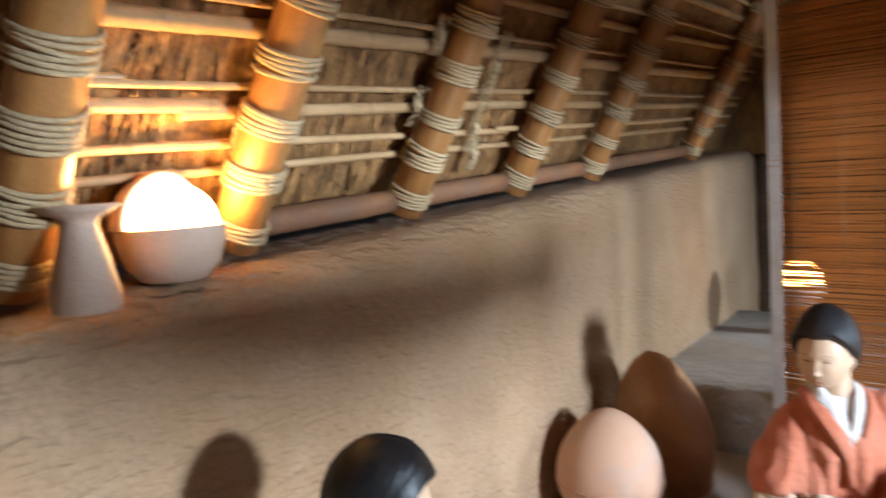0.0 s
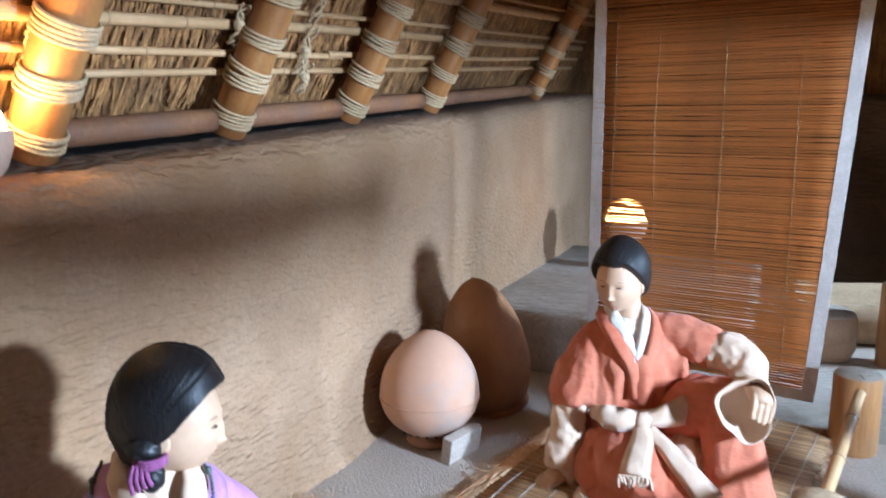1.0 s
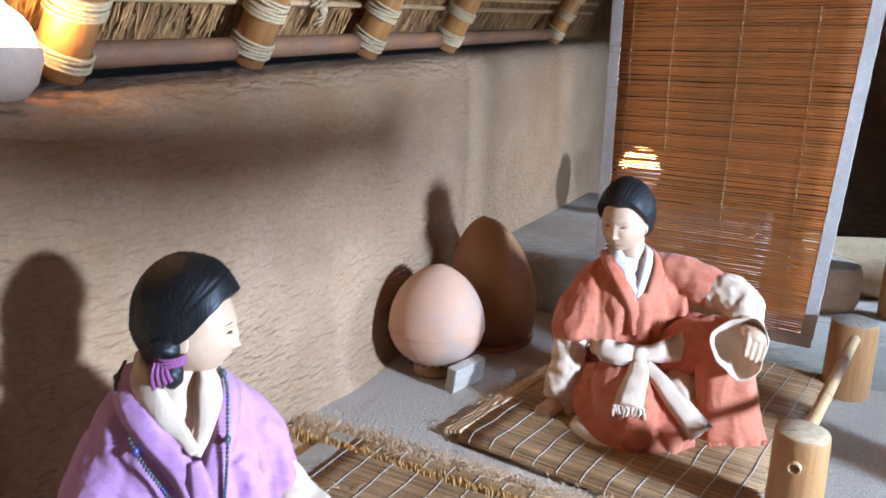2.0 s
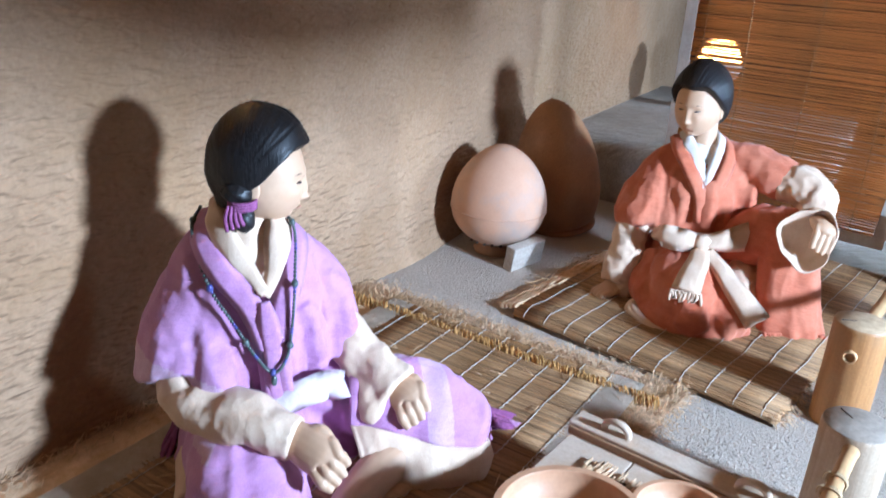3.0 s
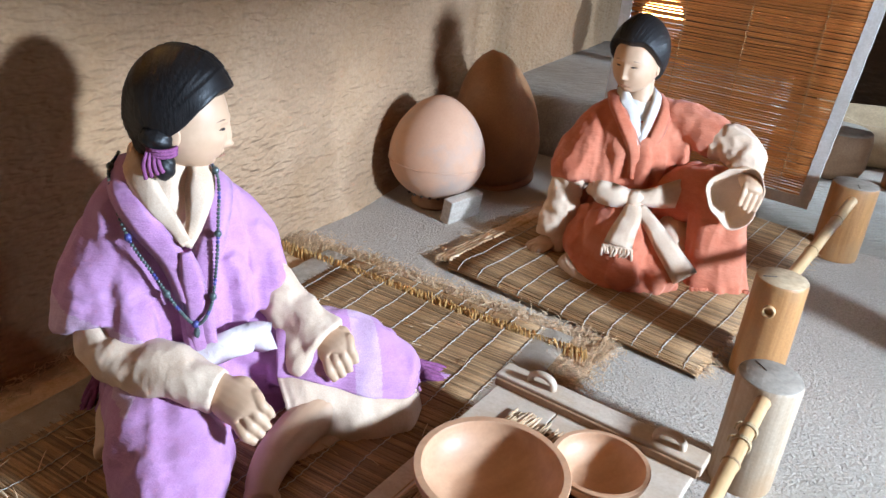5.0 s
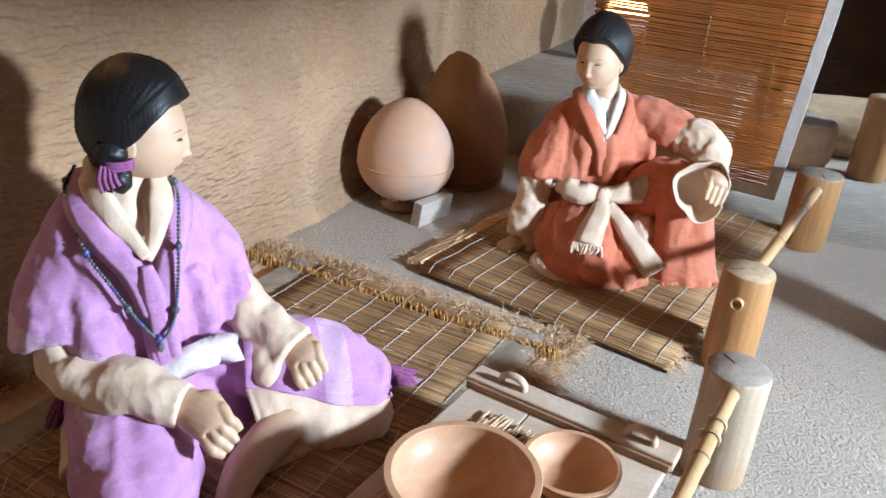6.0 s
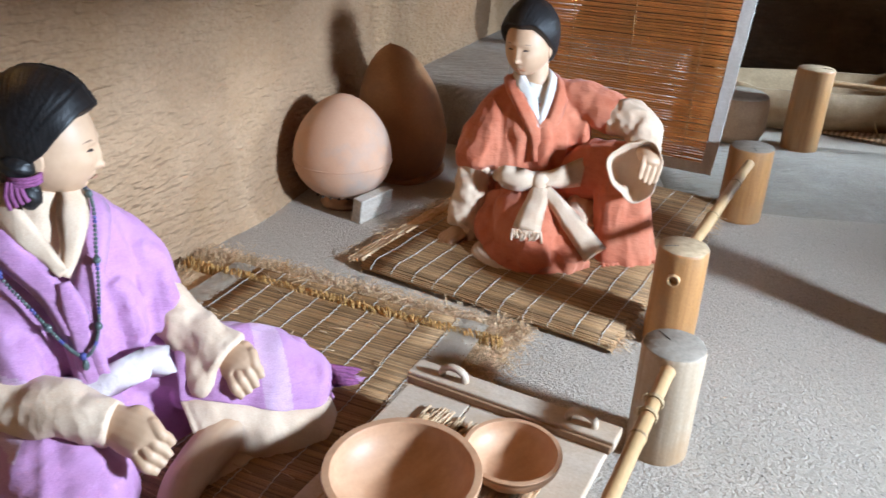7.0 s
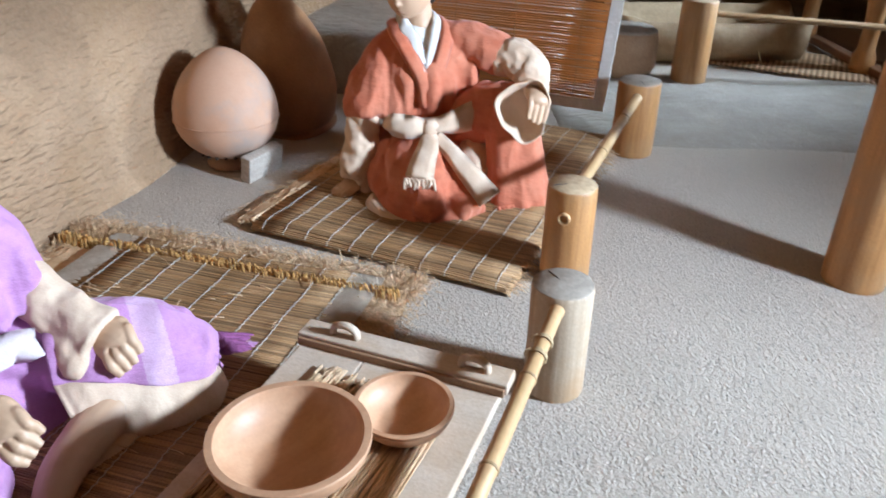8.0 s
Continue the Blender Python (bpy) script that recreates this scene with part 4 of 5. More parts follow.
for x in (0.17, 0.46, 0.74, 0.93):
    bm = bmesh.new()
    for sd in (-1, 1):
        pts, q = [], B0
        k = 0
        while q < B1:
            pts.append((x + 0.0018 * (-1) ** k + 0.01 * noise.noise((q * 2, x * 9, 2)), sd * 0.0062, q, 0.0017))
            q += 0.022
            k += 1
        tube(bm, pts, 4)
    part("twine", bm, M_TWINE, ob)
for x, w, flare in ((0.004, 0.050, -0.06), (BW - 0.008, 0.052, 0.0)):
    bm = bmesh.new()
    rows = []
    for sd, xx in ((1, x + w / 2), (1, x - w / 2), (-1, x - w / 2), (-1, x + w / 2)):
        rows.append([Vector((xx + flare * (B0 + (B1 - B0) * q / 60 - 0.95) + 0.003 * noise.noise((q * 0.9, xx, 3)), sd * (0.0065 + 0.002 * noise.noise((q * 1.4, xx * 5, sd))), B0 - 0.01 + (B1 - B0) * q / 60)) for q in range(61)])
    skin_rings(bm, [list(r) for r in zip(*rows)], 0, True, True)
    part("cloth_edge", bm, M_TAPE, ob, "pale cloth strip along the edge", smooth=False)
bm = bmesh.new()
box(bm, (BW - 0.02, 0.012, 0.05), (BW / 2 + 0.02, 0, B0 - 0.025), 0.003)
part("foot_band", bm, M_TAPE, ob, "pale cloth-covered batten at the foot", smooth=False)
# ---- the far side: trough, striped mat, stool ----
ob = thing("wooden_trough", pose(2.60, 3.98, 0.015, 0, 0, -14), "carved pale wooden trough with a hollow, on the floor", "trough")
bm = bmesh.new()
rows = []
for i in range(15):
    x = 1.12 * i / 14
    w = 0.25 * (0.72 + 0.28 * max(0.0, math.sin(math.pi * i / 14)) ** 0.6)
    d = 0.235 if 1 < i < 13 else 0.26
    e = 0.05 if 0 < i < 14 else 0.02
    fl = 0.06 if 1 < i < 13 else 0.2
    rows.append([Vector((x, y, z)) for y, z in ((-w * 0.7, 0.0), (-w, 0.10), (-w * 1.05, d), (-w * 1.05 + 0.03, d), (-w * 0.7, fl), (w * 0.7, fl), (w * 1.05 - 0.03, d + 0.02), (w * 1.05, d + 0.02), (w, 0.10), (w * 0.7, 0.0))])
skin_rings(bm, rows, 0, True, True)
part("body", bm, M_TROUGH, ob)
bm = bmesh.new()
tube(bm, [(0.82, -0.21, 0.10, 0.005), (0.83, -0.24, 0.04, 0.005), (0.86, -0.28, 0.0, 0.005), (0.92, -0.26, -0.01, 0.005)], 6, steps=4)
part("rope", bm, M_ROPE, ob, "short rope tied to the trough")
# end block of the trough; the browner side wood stands in for shade
ob = thing("round_block", pose(2.52, 3.62, 0.012), "round-topped wooden end block of the trough, sides darkened for shade", "wood block")
bm = bmesh.new()
turned(bm, [(0.0, 0.0), (0.15, 0.0), (0.17, 0.05), (0.175, 0.2), (0.165, 0.235), (0.15, 0.245), (0.0, 0.25)], 28, wobble=0.06, seed=4)
for f in bm.faces:
    if f.calc_center_median().z > 0.24:
        f.material_index = 1
part("log", bm, [M_BOARD_BROWN, M_ENDGRAIN], ob)

m = frame_at(Vector((2.95, 3.78, 0.012)), Vector((0.74, -0.65, 0)), Z)
ob = thing("striped_mat", m, "striped woven straw mat with frayed ends on the floor", "mat")
kinds = []
for k in range(2):
    bm = bmesh.new()
    pts = [(0.0, 0.52 * i / 8, 0.005 + 0.003 * noise.noise((i, k, 1)), 0.0085) for i in range(9)]
    tube(bm, pts, 6)
    kinds.append(part("straw_band", bm, M_STRAW_PALE if k == 0 else M_STRAW, ob, m=Matrix.Translation((0.015 * k, 0, 0))))
for k in range(2, 94):
    shared("straw_band", kinds[k % 2].data, ob, Matrix.Translation((0.015 * k, 0.006 * math.sin(k * 2.3), 0)))


def turned_leg(at, parent, h=0.46):
    bm = bmesh.new()
    turned(bm, [(0.0, 0.0), (0.062, 0.0), (0.066, 0.03), (0.062, 0.09), (0.047, 0.125), (0.044, 0.2), (0.046, 0.3), (0.055, 0.37), (0.068, 0.41), (0.05, 0.44), (0.044, h), (0.0, h)], 24)
    return part("leg", bm, M_POST, parent, m=Matrix.Translation(at))


m = frame_at(Vector((3.83, 3.30, 0.02)), Vector((0.30, 0.95, 0)), Z)
ob = thing("low_rack", m, "reddish-brown wooden rack on turned legs over the mat", "rack")
for at in ((0, 0, 0), (0.72, 0.04, 0), (0, -0.62, 0), (0.72, -0.58, 0)):
    turned_leg(at, ob)
for y in (0.0, -0.6):
    bm = bmesh.new()
    box(bm, (0.95, 0.07, 0.07), (0.36, y, 0.50), 0.01)
    part("beam", bm, M_SILL, ob, smooth=False)
for x in (-0.02, 0.74):
    bm = bmesh.new()
    box(bm, (0.06, 0.85, 0.05), (x, -0.3, 0.565), 0.008)
    part("cross_beam", bm, M_SILL, ob, smooth=False)
bm = bmesh.new()
box(bm, (1.1, 0.07, 0.045), (0.30, -0.02, 0.025), 0.008, Matrix.Rotation(0.08, 4, "Z"))
part("floor_beam", bm, M_SILL, ob, smooth=False)


# ---- the two seated mannequins, each one mesh ----
M_BROW = mat("painted_brow", (0.22, 0.13, 0.08), (0.18, 0.10, 0.06), rough=0.6)
SLOTS = [M_SKIN, M_HAIR, M_CREAM, M_WHITE, M_PURPLE, M_PURPLE_PALE, M_PURPLE_DARK, M_CORAL, M_LIP, M_EYE, M_BEAD, M_BEAD_BLUE, M_BROW, M_SASH]
SKIN, HAIR, CREAM, WHITE, PURPLE, PALE, PLUM, CORAL, LIP, EYE, BEAD, BLUEBEAD, BROW, SASH = range(14)


def drape(bm, src, mi, voxel=0.006, folds=(), smooth=6, fade=None):
    """Melts the overlapping forms in src into one skin, lays folds in it and adds it to bm."""
    me = bpy.data.meshes.new("cloth")
    bmesh.ops.recalc_face_normals(src, faces=src.faces)
    src.to_mesh(me)
    src.free()
    ob = bpy.data.objects.new("cloth", me)
    scene.collection.objects.link(ob)
    mod = ob.modifiers.new("melt", "REMESH")
    mod.mode, mod.voxel_size = "VOXEL", voxel
    mod = ob.modifiers.new("soften", "SMOOTH")
    mod.iterations, mod.factor = smooth, 0.5
    got = bpy.data.meshes.new_from_object(ob.evaluated_get(bpy.context.evaluated_depsgraph_get()))
    bpy.data.objects.remove(ob)
    bpy.data.meshes.remove(me)
    normals = [v.normal.copy() for v in got.vertices]
    for v, nrm in zip(got.vertices, normals):
        h = 0.0
        for (sx, sy, sz), amp, seed in folds:
            p = v.co + Vector((0.02, 0.02, 0.02)) * noise.noise(v.co * 9 + Vector((seed, 0, 0)))
            q = Vector((p.x * sx + seed, p.y * sy, p.z * sz))
            h += amp * (noise.noise(q) + 0.9 * (0.35 - abs(noise.noise(q * 1.3 + Vector((5, seed, 2))))))
        if fade:
            h *= min(1.0, max(0.12, (fade[0] - v.co.z) / (fade[0] - fade[1])))
        v.co = v.co + nrm * h
    for f in got.polygons:
        f.material_index = mi
    bm.from_mesh(got)
    bpy.data.meshes.remove(got)


def head(bm, at, yaw, pitch, k, bun, comb, part_line=True):
    """A plain head facing +x before the turn: k is half its height; comb is where the hair is drawn to."""
    m = Matrix.Translation(at) @ Matrix.Rotation(radians(yaw), 4, "Z") @ Matrix.Rotation(radians(pitch), 4, "Y")

    def bulge(p, y, z, wy, wz):
        return math.exp(-((abs(p.y) - y) / wy) ** 2 - ((p.z - z) / wz) ** 2)

    def face(p):
        q = p.copy()
        if q.z < 0:
            t = -q.z
            q.x *= 1 + 0.10 * t * (1 - t)
            q.y *= 1 + 0.10 * t * (1 - t) * 2 - 0.16 * t * t
            q.x += 0.10 * t * t
            q.z *= 1 - 0.05 * t
        if p.x > 0:
            q.x += 0.030 * bulge(p, 0.0, -0.02, 0.10, 0.20)
            q.x += 0.085 * bulge(p, 0.0, -0.22, 0.10, 0.17)
            q.x += 0.150 * bulge(p, 0.0, -0.37, 0.105, 0.075)
            q.x += 0.050 * bulge(p, 0.12, -0.38, 0.06, 0.06)
            q.x -= 0.070 * bulge(p, 0.30, 0.00, 0.15, 0.075)
            q.x += 0.045 * bulge(p, 0.30, -0.035, 0.10, 0.035)
            q.x += 0.040 * bulge(p, 0.27, 0.15, 0.22, 0.06)
            q.x -= 0.030 * bulge(p, 0.0, -0.47, 0.16, 0.03)
            q.x += 0.055 * bulge(p, 0.0, -0.545, 0.17, 0.035)
            q.x -= 0.020 * bulge(p, 0.0, -0.590, 0.17, 0.018)
            q.x += 0.055 * bulge(p, 0.0, -0.635, 0.14, 0.035)
            q.x -= 0.045 * bulge(p, 0.0, -0.71, 0.2, 0.035)
            q.x += 0.075 * bulge(p, 0.0, -0.84, 0.24, 0.10)
            q.x += 0.040 * bulge(p, 0.44, -0.22, 0.2, 0.16)
        return q
    r = (0.80 * k, 0.70 * k, k)
    rot = m.to_3x3()
    blob(bm, at, r, SKIN, rot, 110, 96, face)

    def local(x, y, z):
        return m @ Vector((x * k, y * k, z * k))
    for sd in (-1, 1):
        tube(bm, [(*local(0.765, sd * 0.13, 0.145), 0.004 * k), (*local(0.744, sd * 0.27, 0.180), 0.015 * k), (*local(0.640, sd * 0.42, 0.150), 0.003 * k)], 6, BROW, steps=3)
        tube(bm, [(*local(0.735, sd * 0.15, -0.020), 0.006 * k), (*local(0.752, sd * 0.25, -0.004), 0.028 * k), (*local(0.680, sd * 0.36, -0.010), 0.006 * k)], 6, EYE, steps=3, flat=0.9)
        blob(bm, local(-0.05, sd * 0.70, -0.15), (0.12 * k, 0.050 * k, 0.20 * k), SKIN, rot, 20, 14, lambda p: p * (1 - 0.22 * math.exp(-((p.x - 0.2) / 0.35) ** 2 - ((p.z - 0.1) / 0.4) ** 2)))
    tube(bm, [(*local(0.690, -0.165, -0.592), 0.004 * k), (*local(0.752, -0.06, -0.587), 0.011 * k), (*local(0.752, 0.06, -0.587), 0.011 * k), (*local(0.690, 0.165, -0.592), 0.004 * k)], 8, LIP, steps=3, flat=0.8)

    # hair: parted on the crown and drawn back over the ears, in fine strands
    line = smooth_path([(-1.3, -1.1), (-0.6, -0.82), (-0.25, -0.52), (0.0, -0.27), (0.25, -0.06), (0.48, 0.19), (0.66, 0.38), (0.80, 0.45), (1.3, 0.47)], 6)

    def cap(p):
        low = float(np.interp(p.x, [q[0] for q in line], [q[1] for q in line])) - p.z + 0.03 * noise.noise((p.y * 3, p.z * 3, 1))
        a = math.atan2(p.z - comb[2], p.x - comb[0]) if abs(comb[1]) > 0.3 else math.atan2(p.z + 0.25, abs(p.y)) * 1.2
        w = 1 + 0.010 * noise.noise((a * 16, p.y * 1.2, 3)) + 0.010 * noise.noise((a * 48, p.y * 1.5, 7)) + 0.02 * noise.noise(p * 2.2)
        w += 0.05 * math.exp(-((abs(p.y) - 0.75) / 0.3) ** 2 - ((p.z - 0.15) / 0.4) ** 2)
        if p.z > 0.3 and part_line:
            w -= 0.030 * math.exp(-(p.y / 0.035) ** 2)
        w -= 0.36 * min(1.0, max(0.0, low + 0.02) / 0.09)
        q = p * w
        return q
    blob(bm, local(-0.09, 0, 0.19), (1.05 * k, 0.86 * k, 1.22 * k), HAIR, rot, 200, 140, cap)
    blob(bm, local(-0.58, 0, -0.40), (0.36 * k, 0.54 * k, 0.50 * k), HAIR, rot, 40, 28)
    for (x, y, z), rr in bun:
        blob(bm, local(x, y, z), tuple(q * k for q in rr), HAIR, rot, 60, 44, lambda p: p * (1 + 0.03 * math.sin(p.z * 7 + p.x * 5) + 0.03 * noise.noise((p.x * 9 + p.z * 12, p.y * 3, 1)) + 0.03 * noise.noise(p * 3)))
    return local


def robe(bm, rings, mi, seed, fold=0.05, n=64, waves=7, open_end=True):
    """A garment from rings (x, y, z, rx, ry, yaw): folds run down it and deepen towards its end."""
    rows, q = [], smooth_path(rings, 6)
    for i, (x, y, z, rx, ry, yaw) in enumerate(q):
        t = i / (len(q) - 1)
        c, s = math.cos(radians(yaw)), math.sin(radians(yaw))
        row = []
        for k in range(n):
            a = 2 * math.pi * k / n
            w = 1 + fold * t * (0.6 * math.sin(waves * a + seed + 1.5 * noise.noise((a, seed, t))) + noise.noise((math.cos(a) * 2 + seed, math.sin(a) * 2, t * 2.5)))
            w += 0.02 * noise.noise((math.cos(a) * 5 + seed, math.sin(a) * 5, t * 8)) + fold * 0.9 * t * (0.35 - abs(noise.noise((math.cos(a) * 3.4 + seed, math.sin(a) * 3.4, t * 1.6 + seed))))
            px, py = rx * w * math.cos(a), ry * w * math.sin(a)
            row.append(Vector((x + c * px - s * py, y + s * px + c * py, z + 0.006 * noise.noise((math.cos(a) * 3, math.sin(a) * 3, t * 4 + seed)))))
        rows.append(row)
    skin_rings(bm, rows, mi, True)


def hand_shape(dst, wrist, knuckle, tip, k, spread):
    """A resting hand: a flat palm, four bent fingers and a thumb, melted into one piece."""
    bm = bmesh.new()
    w, kn, tp = Vector(wrist), Vector(knuckle), Vector(tip)
    side = Vector(spread).normalized()
    tube(bm, [(*(w - (kn - w) * 0.5), 0.022 * k), (*w, 0.022 * k), (*(w + (kn - w) * 0.55), 0.026 * k), (*kn, 0.024 * k), (*(kn + (tp - kn) * 0.14), 0.016 * k)], 18, SKIN, steps=5, flat=1.5, side=side)
    back = (kn - w).cross(side).normalized()
    if back.z < 0:
        back = -back
    for j in (-1.5, -0.5, 0.5, 1.5):
        o = side * (0.0190 * k * j)
        short = 1 - 0.10 * abs(j - 0.3)
        mid = kn + (tp - kn) * 0.45 + o + back * 0.010 * k
        tube(bm, [(*(kn - (kn - w) * 0.15 + o * 0.85), 0.0105 * k), (*(kn + o + back * 0.005 * k), 0.0112 * k), (*mid, 0.0100 * k), (*(kn + (tp - kn) * 0.72 * short + o), 0.0092 * k), (*(kn + (tp - kn) * short + o * 0.9 - back * 0.006 * k), 0.0074 * k)], 12, SKIN, steps=4)
    th = w + (kn - w) * 0.55 + side * 0.036 * k
    tube(bm, [(*(w + (kn - w) * 0.2 + side * 0.018 * k), 0.013 * k), (*th, 0.0115 * k), (*(th + (tp - kn) * 0.5 + (kn - w) * 0.1), 0.0095 * k), (*(th + (tp - kn) * 0.8), 0.007 * k)], 12, SKIN, steps=4)
    drape(dst, bm, SKIN, 0.0026, (), 3)


def ribbon(bm, pts, width, mi, thick=0.004, steps=6):
    """A strip of cloth along (x, y, z) points, its width along the given direction at each."""
    q = smooth_path(pts, steps)
    rows = []
    for i, p in enumerate(q):
        c = Vector(p[:3])
        d = (Vector(q[min(i + 1, len(q) - 1)][:3]) - Vector(q[max(i - 1, 0)][:3])).normalized()
        wv = Vector(width)
        wv = (wv - d * wv.dot(d)).normalized() * p[3]
        nv = d.cross(wv).normalized() * thick
        ripple = nv * 0.9 * math.sin(i * 0.9)
        rows.append([c - wv, c - wv * 0.4 + nv * 1.5 + ripple, c + wv * 0.4 + nv * 0.6 - ripple, c + wv, c + wv * 0.3 - nv, c - wv * 0.3 - nv])
    skin_rings(bm, rows, mi, True, True)


def fringe(bm, a, b, down, n, mi, rng, r=0.0028):
    a, b, down = Vector(a), Vector(b), Vector(down)
    for i in range(n):
        p = a + (b - a) * (i / max(1, n - 1))
        e = p + down * rng.uniform(0.75, 1.1) + Vector((rng.gauss(0, 0.006), rng.gauss(0, 0.006), 0))
        e.z = max(e.z, -0.0)
        tube(bm, [(*p, r), (*((p + e) / 2 + Vector((rng.gauss(0, 0.004), rng.gauss(0, 0.004), 0.002))), r * 1.25), (*e, r * 0.9)], 5, mi, steps=3)


def mannequin_mauve():
    bm = bmesh.new()
    rng = random.Random(12)
    skirt, tunic, sleeves, under, foot = (bmesh.new() for _ in range(5))
    # seat and legs under the skirt
    robe(skirt, [(-0.045, 0.03, 0.26, 0.125, 0.105, 35), (-0.04, 0.03, 0.17, 0.175, 0.15, 35), (-0.03, 0.02, 0.08, 0.215, 0.19, 35), (-0.02, 0.0, 0.005, 0.23, 0.205, 35)], PURPLE, 1.0, 0.05)
    # one thigh out to the side, its knee on the mat, with a cream lining at the hem
    tube(skirt, [(0.03, 0.03, 0.145, 0.095), (0.16, 0.06, 0.150, 0.106), (0.29, 0.065, 0.140, 0.106), (0.38, 0.06, 0.115, 0.092), (0.46, 0.05, 0.070, 0.052)], 26, PURPLE, steps=6, flat=0.95, wob=0.11, seed=2.0)
    # the broad cream hem hangs from under the knee
    edge = [(0.19, -0.085, 0.150), (0.245, -0.088, 0.150), (0.328, -0.086, 0.128), (0.405, -0.082, 0.104), (0.490, -0.050, 0.086), (0.515, 0.0, 0.080)]
    over = smooth_path(edge, 8)
    lower = smooth_path([(0.235, -0.150, 0.055), (0.275, -0.150, 0.036), (0.350, -0.140, 0.014), (0.415, -0.132, 0.008), (0.505, -0.085, 0.008), (0.530, 0.0, 0.008)], 8)
    sheet = []
    for i, (p, q) in enumerate(zip(over, lower)):
        row = []
        for k in range(9):
            t = k / 8
            v = Vector(p) * (1 - t) + Vector(q) * t
            row.append(v + Vector((0.006, -0.016, 0.004)) * math.sin(math.pi * t) + Vector((0.0, -0.008, 0.002)) * noise.noise((i * 0.3, t * 1.2, 7)))
        back = [v + Vector((-0.004, 0.006, 0.0)) for v in reversed(row)]
        sheet.append(row + back)
    skin_rings(bm, sheet, CREAM, True, True)
    # the skirt lies over the knee down to the hem
    ridge = smooth_path([(0.17, 0.02, 0.245), (0.245, 0.03, 0.262), (0.33, 0.045, 0.250), (0.405, 0.055, 0.222), (0.485, 0.065, 0.170), (0.518, 0.075, 0.120)], 30)
    panel = []
    for i, (p, q) in enumerate(zip(ridge, smooth_path(edge, 30))):
        row = []
        for k in range(41):
            t = k / 40
            v = Vector(p) * (1 - t) + Vector(q) * t
            out = math.sin(math.pi * t) * (0.030 + 0.010 * noise.noise((i * 0.043, t * 1.5, 3)))
            row.append(v + Vector((0.15, -0.6, 0.75)) * out + Vector((0.0, -0.5, 0.5)) * 0.006 * math.sin(i * 0.15 + 2.0 * t))
        panel.append(row + [v + Vector((-0.003, 0.006, -0.004)) for v in reversed(row)])
    skin_rings(bm, panel, PURPLE, True, True)
    tube(skirt, [(0.17, 0.0, 0.14, 0.055), (0.29, -0.005, 0.128, 0.064), (0.40, 0.005, 0.115, 0.062), (0.475, 0.012, 0.090, 0.052), (0.483, 0.014, 0.088, 0.042)], 22, PURPLE, steps=6, wob=0.12, seed=7.0)
    # the other thigh comes forward and its skirt falls to the mat
    tube(skirt, [(-0.07, -0.04, 0.145, 0.105), (-0.035, -0.17, 0.140, 0.108), (0.0, -0.30, 0.100, 0.098), (0.028, -0.41, 0.060, 0.078), (0.045, -0.48, 0.034, 0.052)], 28, PURPLE, steps=8, flat=1.12, side=(1, 0, 0), wob=0.13, seed=3.0)
    tube(skirt, [(-0.09, -0.06, 0.08, 0.075), (-0.070, -0.20, 0.075, 0.075), (-0.04, -0.34, 0.055, 0.060), (0.0, -0.45, 0.032, 0.042)], 24, PURPLE, steps=6, wob=0.12, seed=5.0)
    tube(skirt, [(0.0, -0.20, 0.12, 0.09), (0.045, -0.30, 0.088, 0.080), (0.065, -0.40, 0.055, 0.062), (0.075, -0.47, 0.032, 0.044)], 24, PURPLE, steps=6, wob=0.13, seed=6.0)
    tube(sleeves, [(-0.15, 0.0, 0.05, 0.055), (-0.17, -0.10, 0.04, 0.048), (-0.14, -0.24, 0.03, 0.035)], 16, CREAM, steps=5, wob=0.1, seed=8.0)
    # bare shin and foot
    tube(foot, [(0.30, -0.08, 0.070, 0.052), (0.258, -0.135, 0.062, 0.050), (0.228, -0.190, 0.056, 0.046), (0.208, -0.238, 0.050, 0.043), (0.198, -0.285, 0.044, 0.038), (0.196, -0.322, 0.038, 0.034), (0.200, -0.348, 0.032, 0.027)], 22, SKIN, steps=6)
    for j in range(5):
        tube(foot, [(0.178 + 0.0125 * j, -0.335 + 0.003 * j, 0.040 - 0.003 * j, 0.0150 - 0.0015 * j), (0.178 + 0.0135 * j, -0.372 + 0.007 * j, 0.033 - 0.003 * j, 0.0140 - 0.0016 * j), (0.180 + 0.0135 * j, -0.394 + 0.010 * j, 0.024 - 0.002 * j, 0.0100 - 0.0010 * j)], 10, SKIN, steps=3)
    tube(sleeves, [(0.33, -0.12, 0.02, 0.020), (0.28, -0.175, 0.018, 0.020), (0.245, -0.235, 0.012, 0.012)], 12, CREAM, steps=4, wob=0.1)
    # torso: cream under-robe, then the loose mauve tunic, which slopes from the neck over the arms
    robe(under, [(-0.052, 0.02, 0.628, 0.052, 0.052, 30), (-0.056, 0.015, 0.600, 0.066, 0.062, 30), (-0.055, 0.012, 0.560, 0.090, 0.078, 30), (-0.05, 0.01, 0.49, 0.130, 0.085, 30), (-0.045, 0.0, 0.38, 0.135, 0.10, 30), (-0.04, 0.01, 0.22, 0.12, 0.10, 30)], CREAM, 3.0, 0.02)
